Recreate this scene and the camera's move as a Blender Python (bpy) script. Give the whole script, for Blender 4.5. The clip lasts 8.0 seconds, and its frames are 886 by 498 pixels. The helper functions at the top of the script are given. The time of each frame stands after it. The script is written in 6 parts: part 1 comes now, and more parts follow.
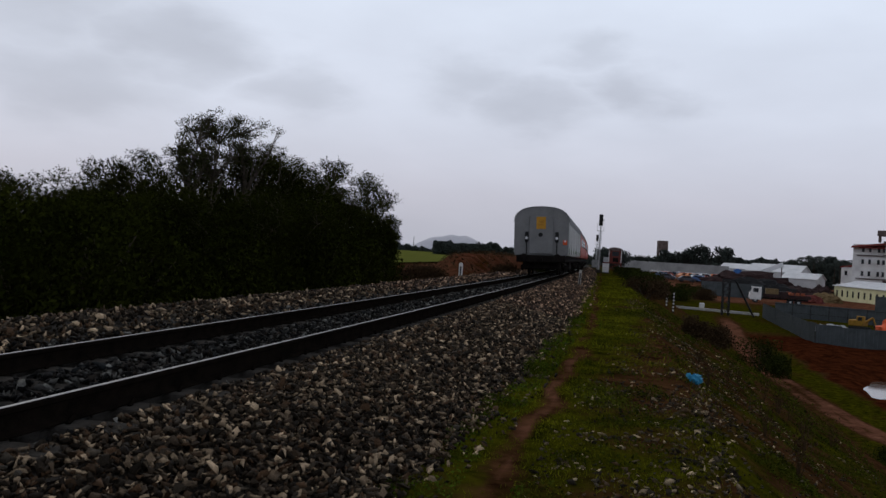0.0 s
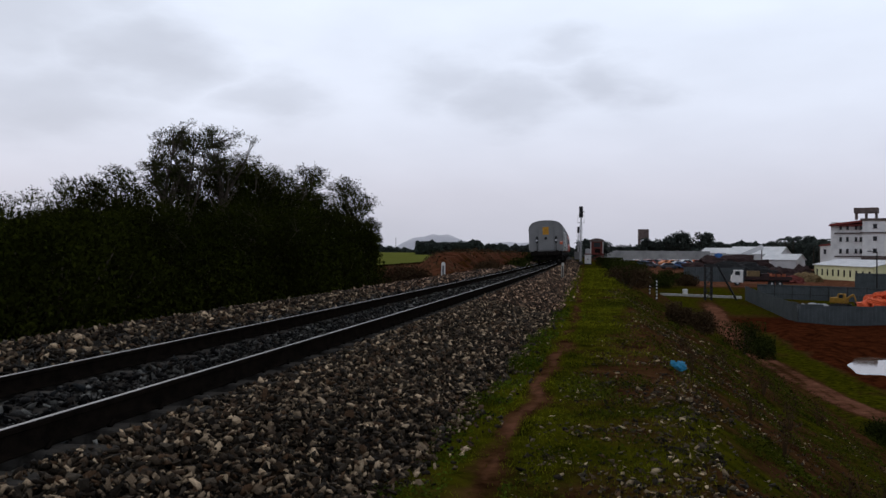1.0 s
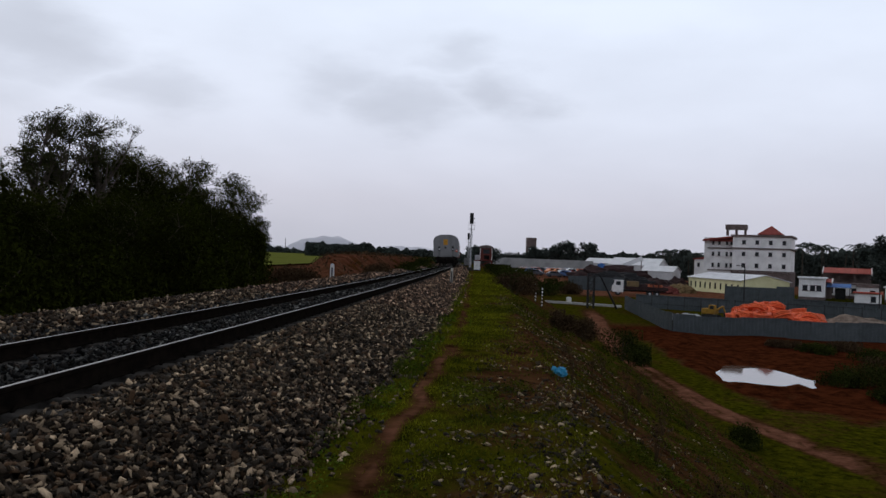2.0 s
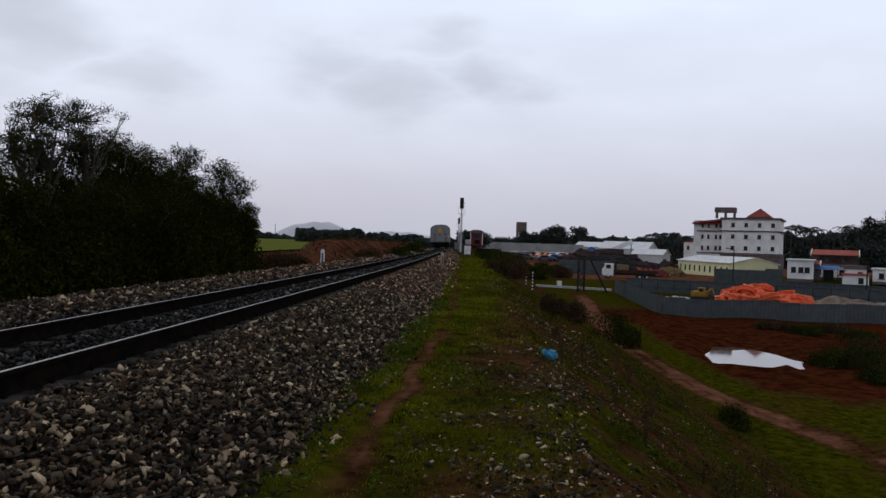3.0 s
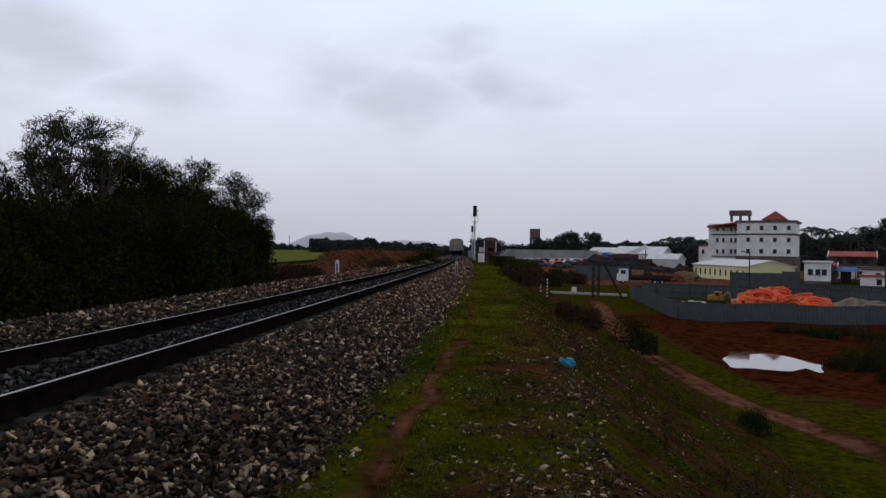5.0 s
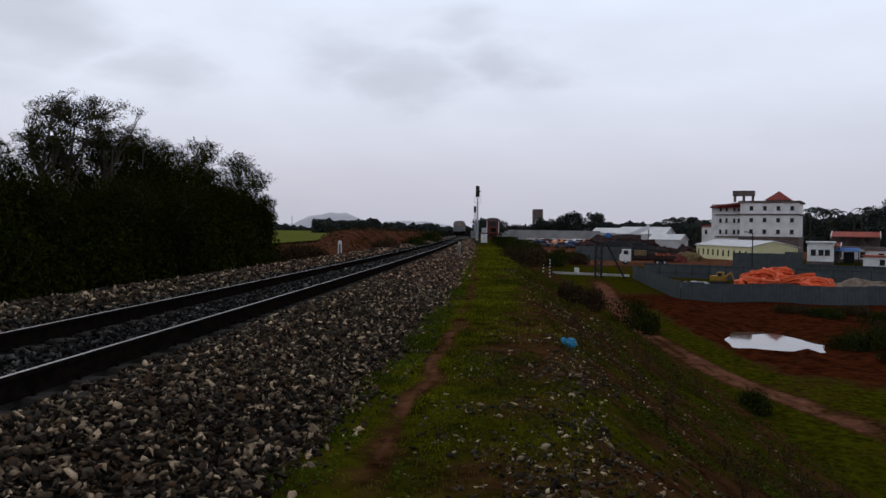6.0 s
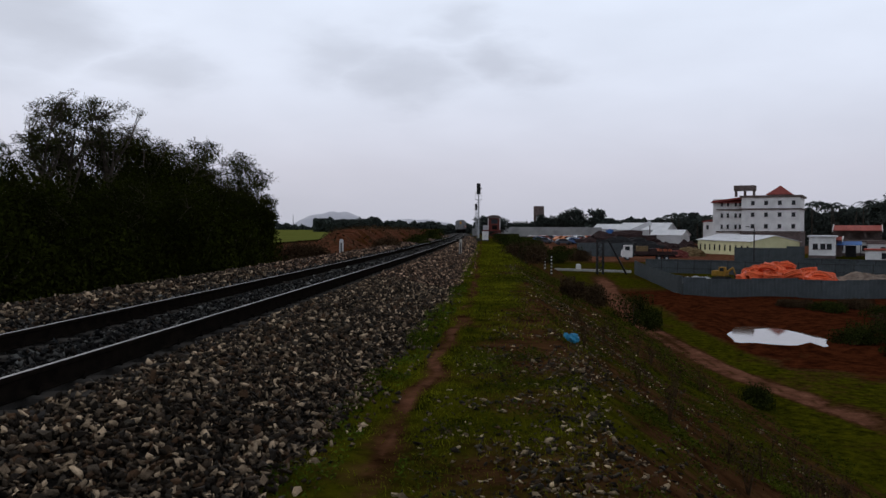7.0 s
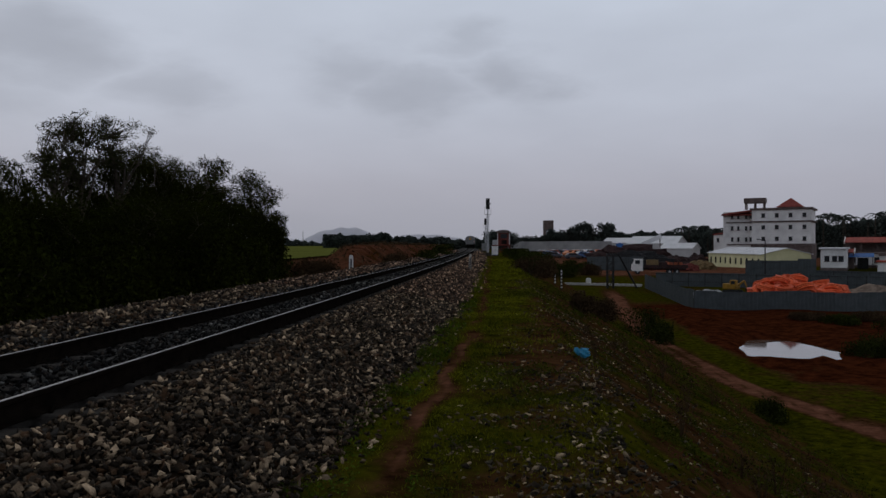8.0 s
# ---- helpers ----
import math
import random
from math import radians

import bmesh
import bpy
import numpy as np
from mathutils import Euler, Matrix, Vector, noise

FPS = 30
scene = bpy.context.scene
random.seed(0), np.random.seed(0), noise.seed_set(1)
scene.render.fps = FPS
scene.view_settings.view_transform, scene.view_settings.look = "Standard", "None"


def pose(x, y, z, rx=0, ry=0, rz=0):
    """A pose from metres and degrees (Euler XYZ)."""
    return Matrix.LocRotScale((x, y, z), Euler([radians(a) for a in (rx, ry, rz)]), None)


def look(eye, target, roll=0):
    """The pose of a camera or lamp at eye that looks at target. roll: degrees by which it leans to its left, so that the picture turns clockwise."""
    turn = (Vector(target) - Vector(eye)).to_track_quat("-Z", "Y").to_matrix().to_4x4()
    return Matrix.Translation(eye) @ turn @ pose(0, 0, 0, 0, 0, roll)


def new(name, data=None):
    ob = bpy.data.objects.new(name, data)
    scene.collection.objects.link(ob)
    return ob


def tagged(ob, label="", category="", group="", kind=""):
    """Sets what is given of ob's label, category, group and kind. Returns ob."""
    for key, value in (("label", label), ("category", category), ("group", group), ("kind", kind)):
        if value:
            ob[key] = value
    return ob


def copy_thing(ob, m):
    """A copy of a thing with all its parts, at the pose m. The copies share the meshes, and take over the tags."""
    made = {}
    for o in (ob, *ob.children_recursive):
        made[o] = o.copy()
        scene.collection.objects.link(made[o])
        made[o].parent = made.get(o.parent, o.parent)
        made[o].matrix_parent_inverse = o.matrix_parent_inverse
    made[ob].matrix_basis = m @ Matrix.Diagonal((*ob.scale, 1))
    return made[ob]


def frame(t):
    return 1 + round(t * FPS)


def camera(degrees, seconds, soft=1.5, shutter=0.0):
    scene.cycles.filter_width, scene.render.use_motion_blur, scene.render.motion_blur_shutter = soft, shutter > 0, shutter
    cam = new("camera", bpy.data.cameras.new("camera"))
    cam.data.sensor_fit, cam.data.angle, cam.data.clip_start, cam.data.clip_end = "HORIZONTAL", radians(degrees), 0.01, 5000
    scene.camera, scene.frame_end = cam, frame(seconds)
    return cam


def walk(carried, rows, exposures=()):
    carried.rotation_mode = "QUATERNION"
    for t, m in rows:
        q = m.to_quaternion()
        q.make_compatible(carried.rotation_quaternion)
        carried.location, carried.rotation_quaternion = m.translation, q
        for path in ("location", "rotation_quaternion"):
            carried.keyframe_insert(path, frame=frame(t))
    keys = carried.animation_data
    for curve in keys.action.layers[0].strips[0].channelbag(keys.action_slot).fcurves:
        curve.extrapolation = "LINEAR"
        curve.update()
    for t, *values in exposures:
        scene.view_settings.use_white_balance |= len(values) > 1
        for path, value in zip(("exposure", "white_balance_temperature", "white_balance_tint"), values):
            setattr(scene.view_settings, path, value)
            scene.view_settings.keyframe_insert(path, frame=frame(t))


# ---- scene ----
# seconds, x, y, z, yaw, pitch, roll; z = 0 is the top of the nearer rail
cam = camera(57.89, 8.0, soft=1.5)
PATH = [
    (0.0, -0.080, -0.063, 1.069, -0.93, 0.10, -3.51),
    (0.5, -0.044, -0.082, 1.075, -1.04, -1.77, -0.35),
    (1.0, -0.026, -0.048, 1.087, -2.17, 0.11, -0.46),
    (1.5, 0.002, -0.014, 1.077, -4.65, 0.60, -1.12),
    (2.0, 0.026, 0.059, 1.074, -9.96, 0.55, -2.24),
    (2.2, 0.041, 0.102, 1.059, -10.76, 0.00, -2.06),
    (3.3, 0.008, 0.013, 1.070, -10.54, -0.59, -1.72),
    (3.5, -0.003, 0.048, 1.089, -10.28, -0.64, -1.91),
    (4.0, 0.012, 0.060, 1.086, -10.99, -0.31, -1.76),
    (4.5, 0.005, 0.050, 1.084, -9.88, 0.55, -0.87),
    (6.0, 0.004, 0.004, 1.090, -9.48, -1.34, -0.80),
    (6.5, 0.020, -0.001, 1.083, -9.04, -0.82, -0.18),
    (7.0, -0.001, -0.001, 1.072, -9.39, -1.49, -0.22),
    (7.5, -0.001, -0.016, 1.076, -8.99, -0.47, 0.38),
    (8.0, -0.002, -0.025, 1.079, -8.71, -0.41, 0.23),
]
EXPOSURE = [(0.0, -0.15), (0.5, 0.06), (1.0, 0.08), (2.0, 0.03), (7.2, 0.0), (7.6, -0.2), (8.0, -0.6)]
walk(cam, [(t, pose(x, y, z, 90 + p, r, w)) for t, x, y, z, w, p, r in PATH], EXPOSURE)

# ---- world and light: an overcast sky ----
SUN_ELEVATION, SUN_AZIMUTH = 48, -35


def ray(az, el=0.0):
    a, e = radians(az), radians(el)
    return Vector((math.sin(a) * math.cos(e), math.cos(a) * math.cos(e), math.sin(e)))


def make_world():
    w = bpy.data.worlds.new("overcast_sky")
    w.use_nodes = True
    scene.world = w
    nt = w.node_tree
    nt.nodes.clear()
    N, link = nt.nodes.new, nt.links.new
    out, bg = N("ShaderNodeOutputWorld"), N("ShaderNodeBackground")
    tc = N("ShaderNodeTexCoord")
    sky = N("ShaderNodeTexSky")
    sky.sky_type, sky.sun_disc = "NISHITA", False
    sky.sun_elevation, sky.sun_rotation = radians(SUN_ELEVATION), radians(SUN_AZIMUTH)
    sky.dust_density, sky.air_density = 4.0, 1.0
    dim = N("ShaderNodeVectorMath")
    dim.operation = "SCALE"
    link(sky.outputs[0], dim.inputs[0])
    dim.inputs["Scale"].default_value = 0.1
    # cloud sheet: warped coordinates, stretched sideways
    mp = N("ShaderNodeMapping")
    mp.inputs["Scale"].default_value = (1.0, 1.0, 2.6)
    link(tc.outputs["Generated"], mp.inputs[0])
    n1 = N("ShaderNodeTexNoise")
    n1.inputs["Scale"].default_value, n1.inputs["Detail"].default_value = 5.0, 4.0
    link(mp.outputs[0], n1.inputs["Vector"])
    n2 = N("ShaderNodeTexNoise")
    n2.inputs["Scale"].default_value, n2.inputs["Detail"].default_value = 9.0, 5.0
    link(mp.outputs[0], n2.inputs["Vector"])
    # overcast gradient from horizon to zenith, darkened above the view to dim the ground
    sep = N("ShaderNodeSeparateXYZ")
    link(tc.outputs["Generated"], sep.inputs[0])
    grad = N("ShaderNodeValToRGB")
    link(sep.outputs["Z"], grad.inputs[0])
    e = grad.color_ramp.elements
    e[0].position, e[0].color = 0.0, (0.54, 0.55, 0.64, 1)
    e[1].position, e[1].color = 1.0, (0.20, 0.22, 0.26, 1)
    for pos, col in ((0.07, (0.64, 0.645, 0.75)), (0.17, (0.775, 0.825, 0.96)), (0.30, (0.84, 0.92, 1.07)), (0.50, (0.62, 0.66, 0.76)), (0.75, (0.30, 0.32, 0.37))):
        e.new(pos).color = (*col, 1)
    # dark drifts of cloud in some directions of the sky
    total = None
    for az, el, wide, deep in CLOUDS:
        d = N("ShaderNodeVectorMath")
        d.operation = "DISTANCE"
        warp = N("ShaderNodeVectorMath")
        warp.operation = "MULTIPLY_ADD"
        link(n2.outputs["Color"], warp.inputs[0])
        warp.inputs[1].default_value = (0.16, 0.16, 0.16)
        sc = N("ShaderNodeVectorMath")
        sc.operation = "MULTIPLY"
        link(tc.outputs["Generated"], sc.inputs[0])
        sc.inputs[1].default_value = (1, 1, 2.2)
        link(sc.outputs[0], warp.inputs[2])
        link(warp.outputs[0], d.inputs[0])
        c = ray(az, el)
        d.inputs[1].default_value = (c.x + 0.08, c.y + 0.08, c.z * 2.2 + 0.08)
        m = N("ShaderNodeMapRange")
        m.interpolation_type = "SMOOTHSTEP"
        m.inputs["From Min"].default_value, m.inputs["From Max"].default_value = wide, wide * 0.15
        m.inputs["To Min"].default_value, m.inputs["To Max"].default_value = 0.0, deep
        link(d.outputs["Value"], m.inputs["Value"])
        if total is None:
            total = m.outputs[0]
        else:
            a = N("ShaderNodeMath")
            a.operation = "MAXIMUM"
            link(total, a.inputs[0])
            link(m.outputs[0], a.inputs[1])
            total = a.outputs[0]
    soft = N("ShaderNodeMapRange")
    soft.inputs["From Min"].default_value, soft.inputs["From Max"].default_value = 0.35, 0.75
    soft.inputs["To Min"].default_value, soft.inputs["To Max"].default_value = 0.0, 0.16
    link(n1.outputs[0], soft.inputs["Value"])
    add = N("ShaderNodeMath")
    link(total, add.inputs[0])
    link(soft.outputs[0], add.inputs[1])
    mix = N("ShaderNodeMix")
    mix.data_type = "RGBA"
    link(add.outputs[0], mix.inputs["Factor"])
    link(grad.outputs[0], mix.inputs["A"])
    mix.inputs["B"].default_value = (0.36, 0.38, 0.45, 1)
    mix2 = N("ShaderNodeMix")
    mix2.data_type = "RGBA"
    mix2.inputs["Factor"].default_value = 0.06
    link(mix.outputs["Result"], mix2.inputs["A"])
    link(dim.outputs[0], mix2.inputs["B"])
    link(mix2.outputs["Result"], bg.inputs["Color"])
    bg.inputs["Strength"].default_value = 1.0
    link(bg.outputs[0], out.inputs[0])


CLOUDS = [(2.5, 12.0, 0.12, 0.34), (7.0, 10.6, 0.11, 0.36), (13.5, 11.6, 0.10, 0.38), (11.0, 14.5, 0.08, 0.26), (-10.0, 10.6, 0.10, 0.34), (-18.5, 13.0, 0.16, 0.48), (-24.0, 9.5, 0.17, 0.40), (-27.0, 15.0, 0.22, 0.50), (60.0, 24.0, 0.3, 0.3)]
make_world()
sun = new("sun", bpy.data.lights.new("sun", "SUN"))
sun.data.energy, sun.data.angle, sun.data.color = 0.5, radians(40), (1.0, 0.97, 0.93)
sun.matrix_world = look(ray(SUN_AZIMUTH, SUN_ELEVATION) * 50, (0, 0, 0))


# ---- materials ----
def mat(name, c1, c2, scale=4.0, rough=0.85, metal=0.0, bump=0.25, fine=9.0, rand="", spread=0.3, spec=0.15, dist=0.02):
    """Two colours mixed by noise at two scales, with relief; rand: 'island' or 'object' varies the brightness piece by piece."""
    m = bpy.data.materials.new(name)
    m.use_nodes = True
    nt = m.node_tree
    N, link = nt.nodes.new, nt.links.new
    b = nt.nodes["Principled BSDF"]
    tc = N("ShaderNodeTexCoord")
    n1, n2 = N("ShaderNodeTexNoise"), N("ShaderNodeTexNoise")
    n1.inputs["Scale"].default_value, n1.inputs["Detail"].default_value = scale, 4
    n2.inputs["Scale"].default_value, n2.inputs["Detail"].default_value = scale * fine, 3
    for n in (n1, n2):
        link(tc.outputs["Object"], n.inputs["Vector"])
    mixf = N("ShaderNodeMath")
    mixf.operation = "MULTIPLY_ADD"
    link(n2.outputs[0], mixf.inputs[0])
    mixf.inputs[1].default_value = 0.45
    link(n1.outputs[0], mixf.inputs[2])
    r = N("ShaderNodeValToRGB")
    r.color_ramp.elements[0].position, r.color_ramp.elements[1].position = 0.5, 0.95
    r.color_ramp.elements[0].color, r.color_ramp.elements[1].color = (*c1, 1), (*c2, 1)
    link(mixf.outputs[0], r.inputs[0])
    col = r.outputs[0]
    if rand:
        src = N("ShaderNodeNewGeometry").outputs["Random Per Island"] if rand == "island" else N("ShaderNodeObjectInfo").outputs["Random"]
        h = N("ShaderNodeHueSaturation")
        mr = N("ShaderNodeMapRange")
        mr.inputs["To Min"].default_value, mr.inputs["To Max"].default_value = 1 - spread, 1 + spread
        link(src, mr.inputs["Value"])
        link(mr.outputs[0], h.inputs["Value"])
        link(col, h.inputs["Color"])
        col = h.outputs[0]
    link(col, b.inputs["Base Color"])
    b.inputs["Roughness"].default_value, b.inputs["Metallic"].default_value = rough, metal
    b.inputs["Specular IOR Level"].default_value = spec
    if bump:
        bp = N("ShaderNodeBump")
        bp.inputs["Strength"].default_value, bp.inputs["Distance"].default_value = bump, dist
        link(n2.outputs[0], bp.inputs["Height"])
        link(bp.outputs[0], b.inputs["Normal"])
    return m


def stone_material(by, tone=(1.0, 1.0, 1.0)):
    m = mat("ballast_stone", (0.24, 0.24, 0.24), (0.66, 0.66, 0.66), 14, 0.7, 0, 0.4, 6, spec=0.04)
    nt = m.node_tree
    N, link = nt.nodes.new, nt.links.new
    b = nt.nodes["Principled BSDF"]
    old = b.inputs["Base Color"].links[0].from_socket
    g = N("ShaderNodeNewGeometry") if by == "Random Per Island" else N("ShaderNodeObjectInfo")
    r = N("ShaderNodeValToRGB")
    e = r.color_ramp.elements
    e[0].position, e[0].color = 0.0, (0.009, 0.008, 0.007, 1)
    e[1].position, e[1].color = 1.0, (0.52, 0.47, 0.38, 1)
    for p_, c in ((0.30, (0.018, 0.017, 0.015)), (0.47, (0.034, 0.030, 0.025)), (0.60, (0.080, 0.055, 0.037)), (0.72, (0.042, 0.044, 0.042)), (0.83, (0.12, 0.105, 0.085)), (0.93, (0.25, 0.225, 0.18))):
        e.new(p_).color = (*c, 1)
    link(g.outputs[by], r.inputs[0])
    mx = N("ShaderNodeMix")
    mx.data_type, mx.blend_type = "RGBA", "MULTIPLY"
    mx.inputs["Factor"].default_value = 1.0
    link(r.outputs[0], mx.inputs["A"])
    link(old, mx.inputs["B"])
    sc = N("ShaderNodeVectorMath")
    sc.operation = "MULTIPLY"
    sc.inputs[1].default_value = tuple(1.9 * k for k in tone)
    link(mx.outputs["Result"], sc.inputs[0])
    link(sc.outputs[0], b.inputs["Base Color"])
    return m


def leaf_material(name, c1, c2):
    m = mat(name, c1, c2, 0.6, 0.8, 0, 0.0, 5, "island", 0.45, 0.0)
    return m


def ground_material():
    """Grass, red soil and grey dirt, laid out by the 'zone' attribute of the ground."""
    m = bpy.data.materials.new("earth_and_grass")
    m.use_nodes = True
    nt = m.node_tree
    N, link = nt.nodes.new, nt.links.new
    b = nt.nodes["Principled BSDF"]
    tc, at = N("ShaderNodeTexCoord"), N("ShaderNodeAttribute")
    at.attribute_name = "zone"
    sep = N("ShaderNodeSeparateColor")
    link(at.outputs["Color"], sep.inputs[0])

    def noisy(c1, c2, scale, lo=0.35, hi=0.7):
        n, r = N("ShaderNodeTexNoise"), N("ShaderNodeValToRGB")
        n.inputs["Scale"].default_value, n.inputs["Detail"].default_value = scale, 6
        n.inputs["Roughness"].default_value = 0.7
        link(tc.outputs["Object"], n.inputs["Vector"])
        e = r.color_ramp.elements
        e[0].position, e[1].position = lo, hi
        e[0].color, e[1].color = (*c1, 1), (*c2, 1)
        link(n.outputs[0], r.inputs[0])
        return r.outputs[0], n

    dirt, nd = noisy((0.016, 0.007, 0.003), (0.085, 0.040, 0.017), 3.0)
    grass, ng = noisy((0.010, 0.011, 0.001), (0.064, 0.062, 0.0035), 2.6)
    red, nr = noisy((0.016, 0.0045, 0.002), (0.075, 0.020, 0.008), 1.2)
    grey, _ = noisy((0.065, 0.026, 0.014), (0.20, 0.090, 0.055), 0.9)
    col = dirt
    for c, ch in ((grey, "Blue"), (red, "Green"), (grass, "Red")):
        # a ragged edge: the zone's weight is broken up by fine noise
        ed, mr = N("ShaderNodeMath"), N("ShaderNodeMapRange")
        ed.operation = "ADD"
        nn = N("ShaderNodeTexNoise")
        nn.inputs["Scale"].default_value, nn.inputs["Detail"].default_value = 1.6, 8
        nn.inputs["Roughness"].default_value = 0.75
        link(tc.outputs["Object"], nn.inputs["Vector"])
        link(sep.outputs[ch], ed.inputs[0])
        link(nn.outputs[0], ed.inputs[1])
        mr.inputs["From Min"].default_value, mr.inputs["From Max"].default_value = 0.82, 1.12
        link(ed.outputs[0], mr.inputs["Value"])
        mx = N("ShaderNodeMix")
        mx.data_type = "RGBA"
        link(mr.outputs[0], mx.inputs["Factor"])
        link(col, mx.inputs["A"])
        link(c, mx.inputs["B"])
        col = mx.outputs["Result"]
    link(col, b.inputs["Base Color"])
    b.inputs["Roughness"].default_value = 0.85
    b.inputs["Specular IOR Level"].default_value = 0.0
    fn = N("ShaderNodeTexNoise")
    fn.inputs["Scale"].default_value, fn.inputs["Detail"].default_value = 9, 8
    link(tc.outputs["Object"], fn.inputs["Vector"])
    bp = N("ShaderNodeBump")
    bp.inputs["Strength"].default_value, bp.inputs["Distance"].default_value = 0.7, 0.06
    link(fn.outputs[0], bp.inputs["Height"])
    link(bp.outputs[0], b.inputs["Normal"])
    return m


M_GROUND = ground_material()
M_STONE = stone_material("Random Per Island", (1.24, 1.02, 0.82))
# brighter, redder copy of M_STONE: extra light painted into the far ballast
M_STONE_FAR_LIT = stone_material("Random Per Island", (1.62, 1.20, 0.98))
M_STONE_ONE = stone_material("Random", (1.24, 1.02, 0.82))
M_STONE_OIL = stone_material("Random Per Island", (0.40, 0.44, 0.50))
M_STONE_PALE = stone_material("Random Per Island", (1.32, 1.12, 0.86))
# near-black bed: shade between the stones and beside the rails is painted in
M_BED = mat("ballast_bed_gap_shade", (0.006, 0.005, 0.004), (0.022, 0.018, 0.013), 6, 0.9, 0, 0.9, 5, dist=0.05)
M_RAIL = mat("rail_rust", (0.004, 0.0035, 0.003), (0.012, 0.009, 0.007), 8, 0.9, 0.0, 0.3, spec=0.0)
M_SHINE = mat("polished_running_surface", (0.24, 0.23, 0.23), (0.36, 0.35, 0.34), 5, 0.5, 0.8, 0.05)
M_CONCRETE = mat("weathered_concrete", (0.020, 0.018, 0.016), (0.065, 0.060, 0.054), 4, 0.9, 0, 0.4, spec=0.0)
M_KERB = mat("pale_concrete", (0.30, 0.29, 0.27), (0.48, 0.46, 0.42), 3, 0.9, 0, 0.3)
M_BLACK = mat("black_steel", (0.010, 0.010, 0.011), (0.03, 0.03, 0.03), 4, 0.6, 0.2, 0.1)
M_DARK = mat("grimy_underframe", (0.006, 0.005, 0.005), (0.018, 0.015, 0.013), 3, 0.9, 0.0, 0.3, spec=0.03)
M_WHITE = mat("white_paint", (0.55, 0.54, 0.52), (0.74, 0.73, 0.71), 2, 0.6, 0, 0.1)
M_SILVER = mat("galvanised_steel", (0.30, 0.31, 0.32), (0.46, 0.47, 0.48), 4, 0.5, 0.4, 0.1)
M_COACH = mat("grey_coach_paint", (0.155, 0.155, 0.155), (0.21, 0.21, 0.21), 1.2, 0.65, 0, 0.05)
M_COACHROOF = mat("dark_grey_coach_roof", (0.11, 0.115, 0.12), (0.17, 0.175, 0.18), 1.5, 0.7, 0, 0.1)
M_SIDE = mat("pale_coach_side", (0.38, 0.39, 0.38), (0.50, 0.50, 0.49), 1.2, 0.5, 0, 0.05)
M_GREEN = mat("green_band", (0.05, 0.12, 0.03), (0.08, 0.16, 0.05), 2, 0.5, 0, 0.05)
M_COACHRED = mat("red_coach_paint", (0.30, 0.045, 0.03), (0.40, 0.07, 0.045), 1.2, 0.5, 0, 0.05)
M_YELLOW = mat("faded_yellow_panel", (0.42, 0.20, 0.02), (0.52, 0.27, 0.04), 3, 0.6, 0, 0.05)
M_REDLAMP = mat("red_lamp_lens", (0.55, 0.07, 0.02), (0.65, 0.10, 0.03), 3, 0.3, 0, 0.0)
M_LAMP = mat("clear_lamp_lens", (0.65, 0.66, 0.68), (0.75, 0.75, 0.76), 3, 0.2, 0, 0.0)
M_GLASS = mat("dark_window_glass", (0.015, 0.017, 0.02), (0.035, 0.038, 0.042), 1, 0.12, 0, 0.0)
M_BARK = mat("dark_bark", (0.025, 0.020, 0.015), (0.075, 0.060, 0.045), 5, 0.95, 0, 0.6)
M_LEAF = leaf_material("tree_leaf", (0.006, 0.008, 0.0015), (0.028, 0.033, 0.005))
M_LEAF2 = leaf_material("feathery_leaf", (0.022, 0.025, 0.010), (0.052, 0.055, 0.020))
M_BUSH = leaf_material("bush_leaf", (0.012, 0.016, 0.004), (0.035, 0.042, 0.009))
M_DRY = leaf_material("dry_weed", (0.028, 0.018, 0.010), (0.07, 0.045, 0.024))
# leaf green lightened and greyed, haze painted into the colour
M_FARLEAF = leaf_material("far_leaf_painted_haze", (0.030, 0.038, 0.034), (0.066, 0.078, 0.068))
M_GRASS = leaf_material("grass_blade", (0.042, 0.047, 0.003), (0.165, 0.165, 0.011))
M_GRASS_DULL = leaf_material("dull_grass_blade", (0.014, 0.016, 0.001), (0.056, 0.058, 0.004))
M_SPRIG = leaf_material("low_leafy_weed", (0.015, 0.021, 0.002), (0.060, 0.070, 0.008))
M_FRESH = leaf_material("fresh_leafy_weed", (0.022, 0.040, 0.003), (0.075, 0.115, 0.012))
M_FIELD = mat("bright_field_grass", (0.085, 0.098, 0.020), (0.135, 0.140, 0.035), 0.08, 0.9, 0, 0.3, 20, spec=0.0)
# pale grey-blue base colour: the haze of distance is painted in
M_HILL = mat("hillside_painted_haze", (0.50, 0.50, 0.54), (0.57, 0.57, 0.61), 0.01, 1.0, 0, 0.0)
M_PLASTER = mat("stained_white_plaster", (0.56, 0.55, 0.54), (0.80, 0.79, 0.77), 0.5, 0.85, 0, 0.15, 8)
M_LEDGE = mat("dark_weathered_ledge", (0.07, 0.055, 0.05), (0.16, 0.12, 0.11), 1.5, 0.9, 0, 0.2)
M_TILE = mat("red_roof_tile", (0.16, 0.035, 0.03), (0.25, 0.06, 0.05), 1.5, 0.8, 0, 0.3)
M_CREAM = mat("pale_yellow_plaster", (0.52, 0.50, 0.28), (0.64, 0.61, 0.37), 0.6, 0.85, 0, 0.1)
M_SHEET = mat("white_metal_roof", (0.58, 0.59, 0.60), (0.74, 0.74, 0.75), 0.5, 0.5, 0.0, 0.05)
M_SHEDWALL = mat("grey_metal_cladding", (0.42, 0.42, 0.42), (0.54, 0.54, 0.54), 0.5, 0.6, 0.1, 0.05)
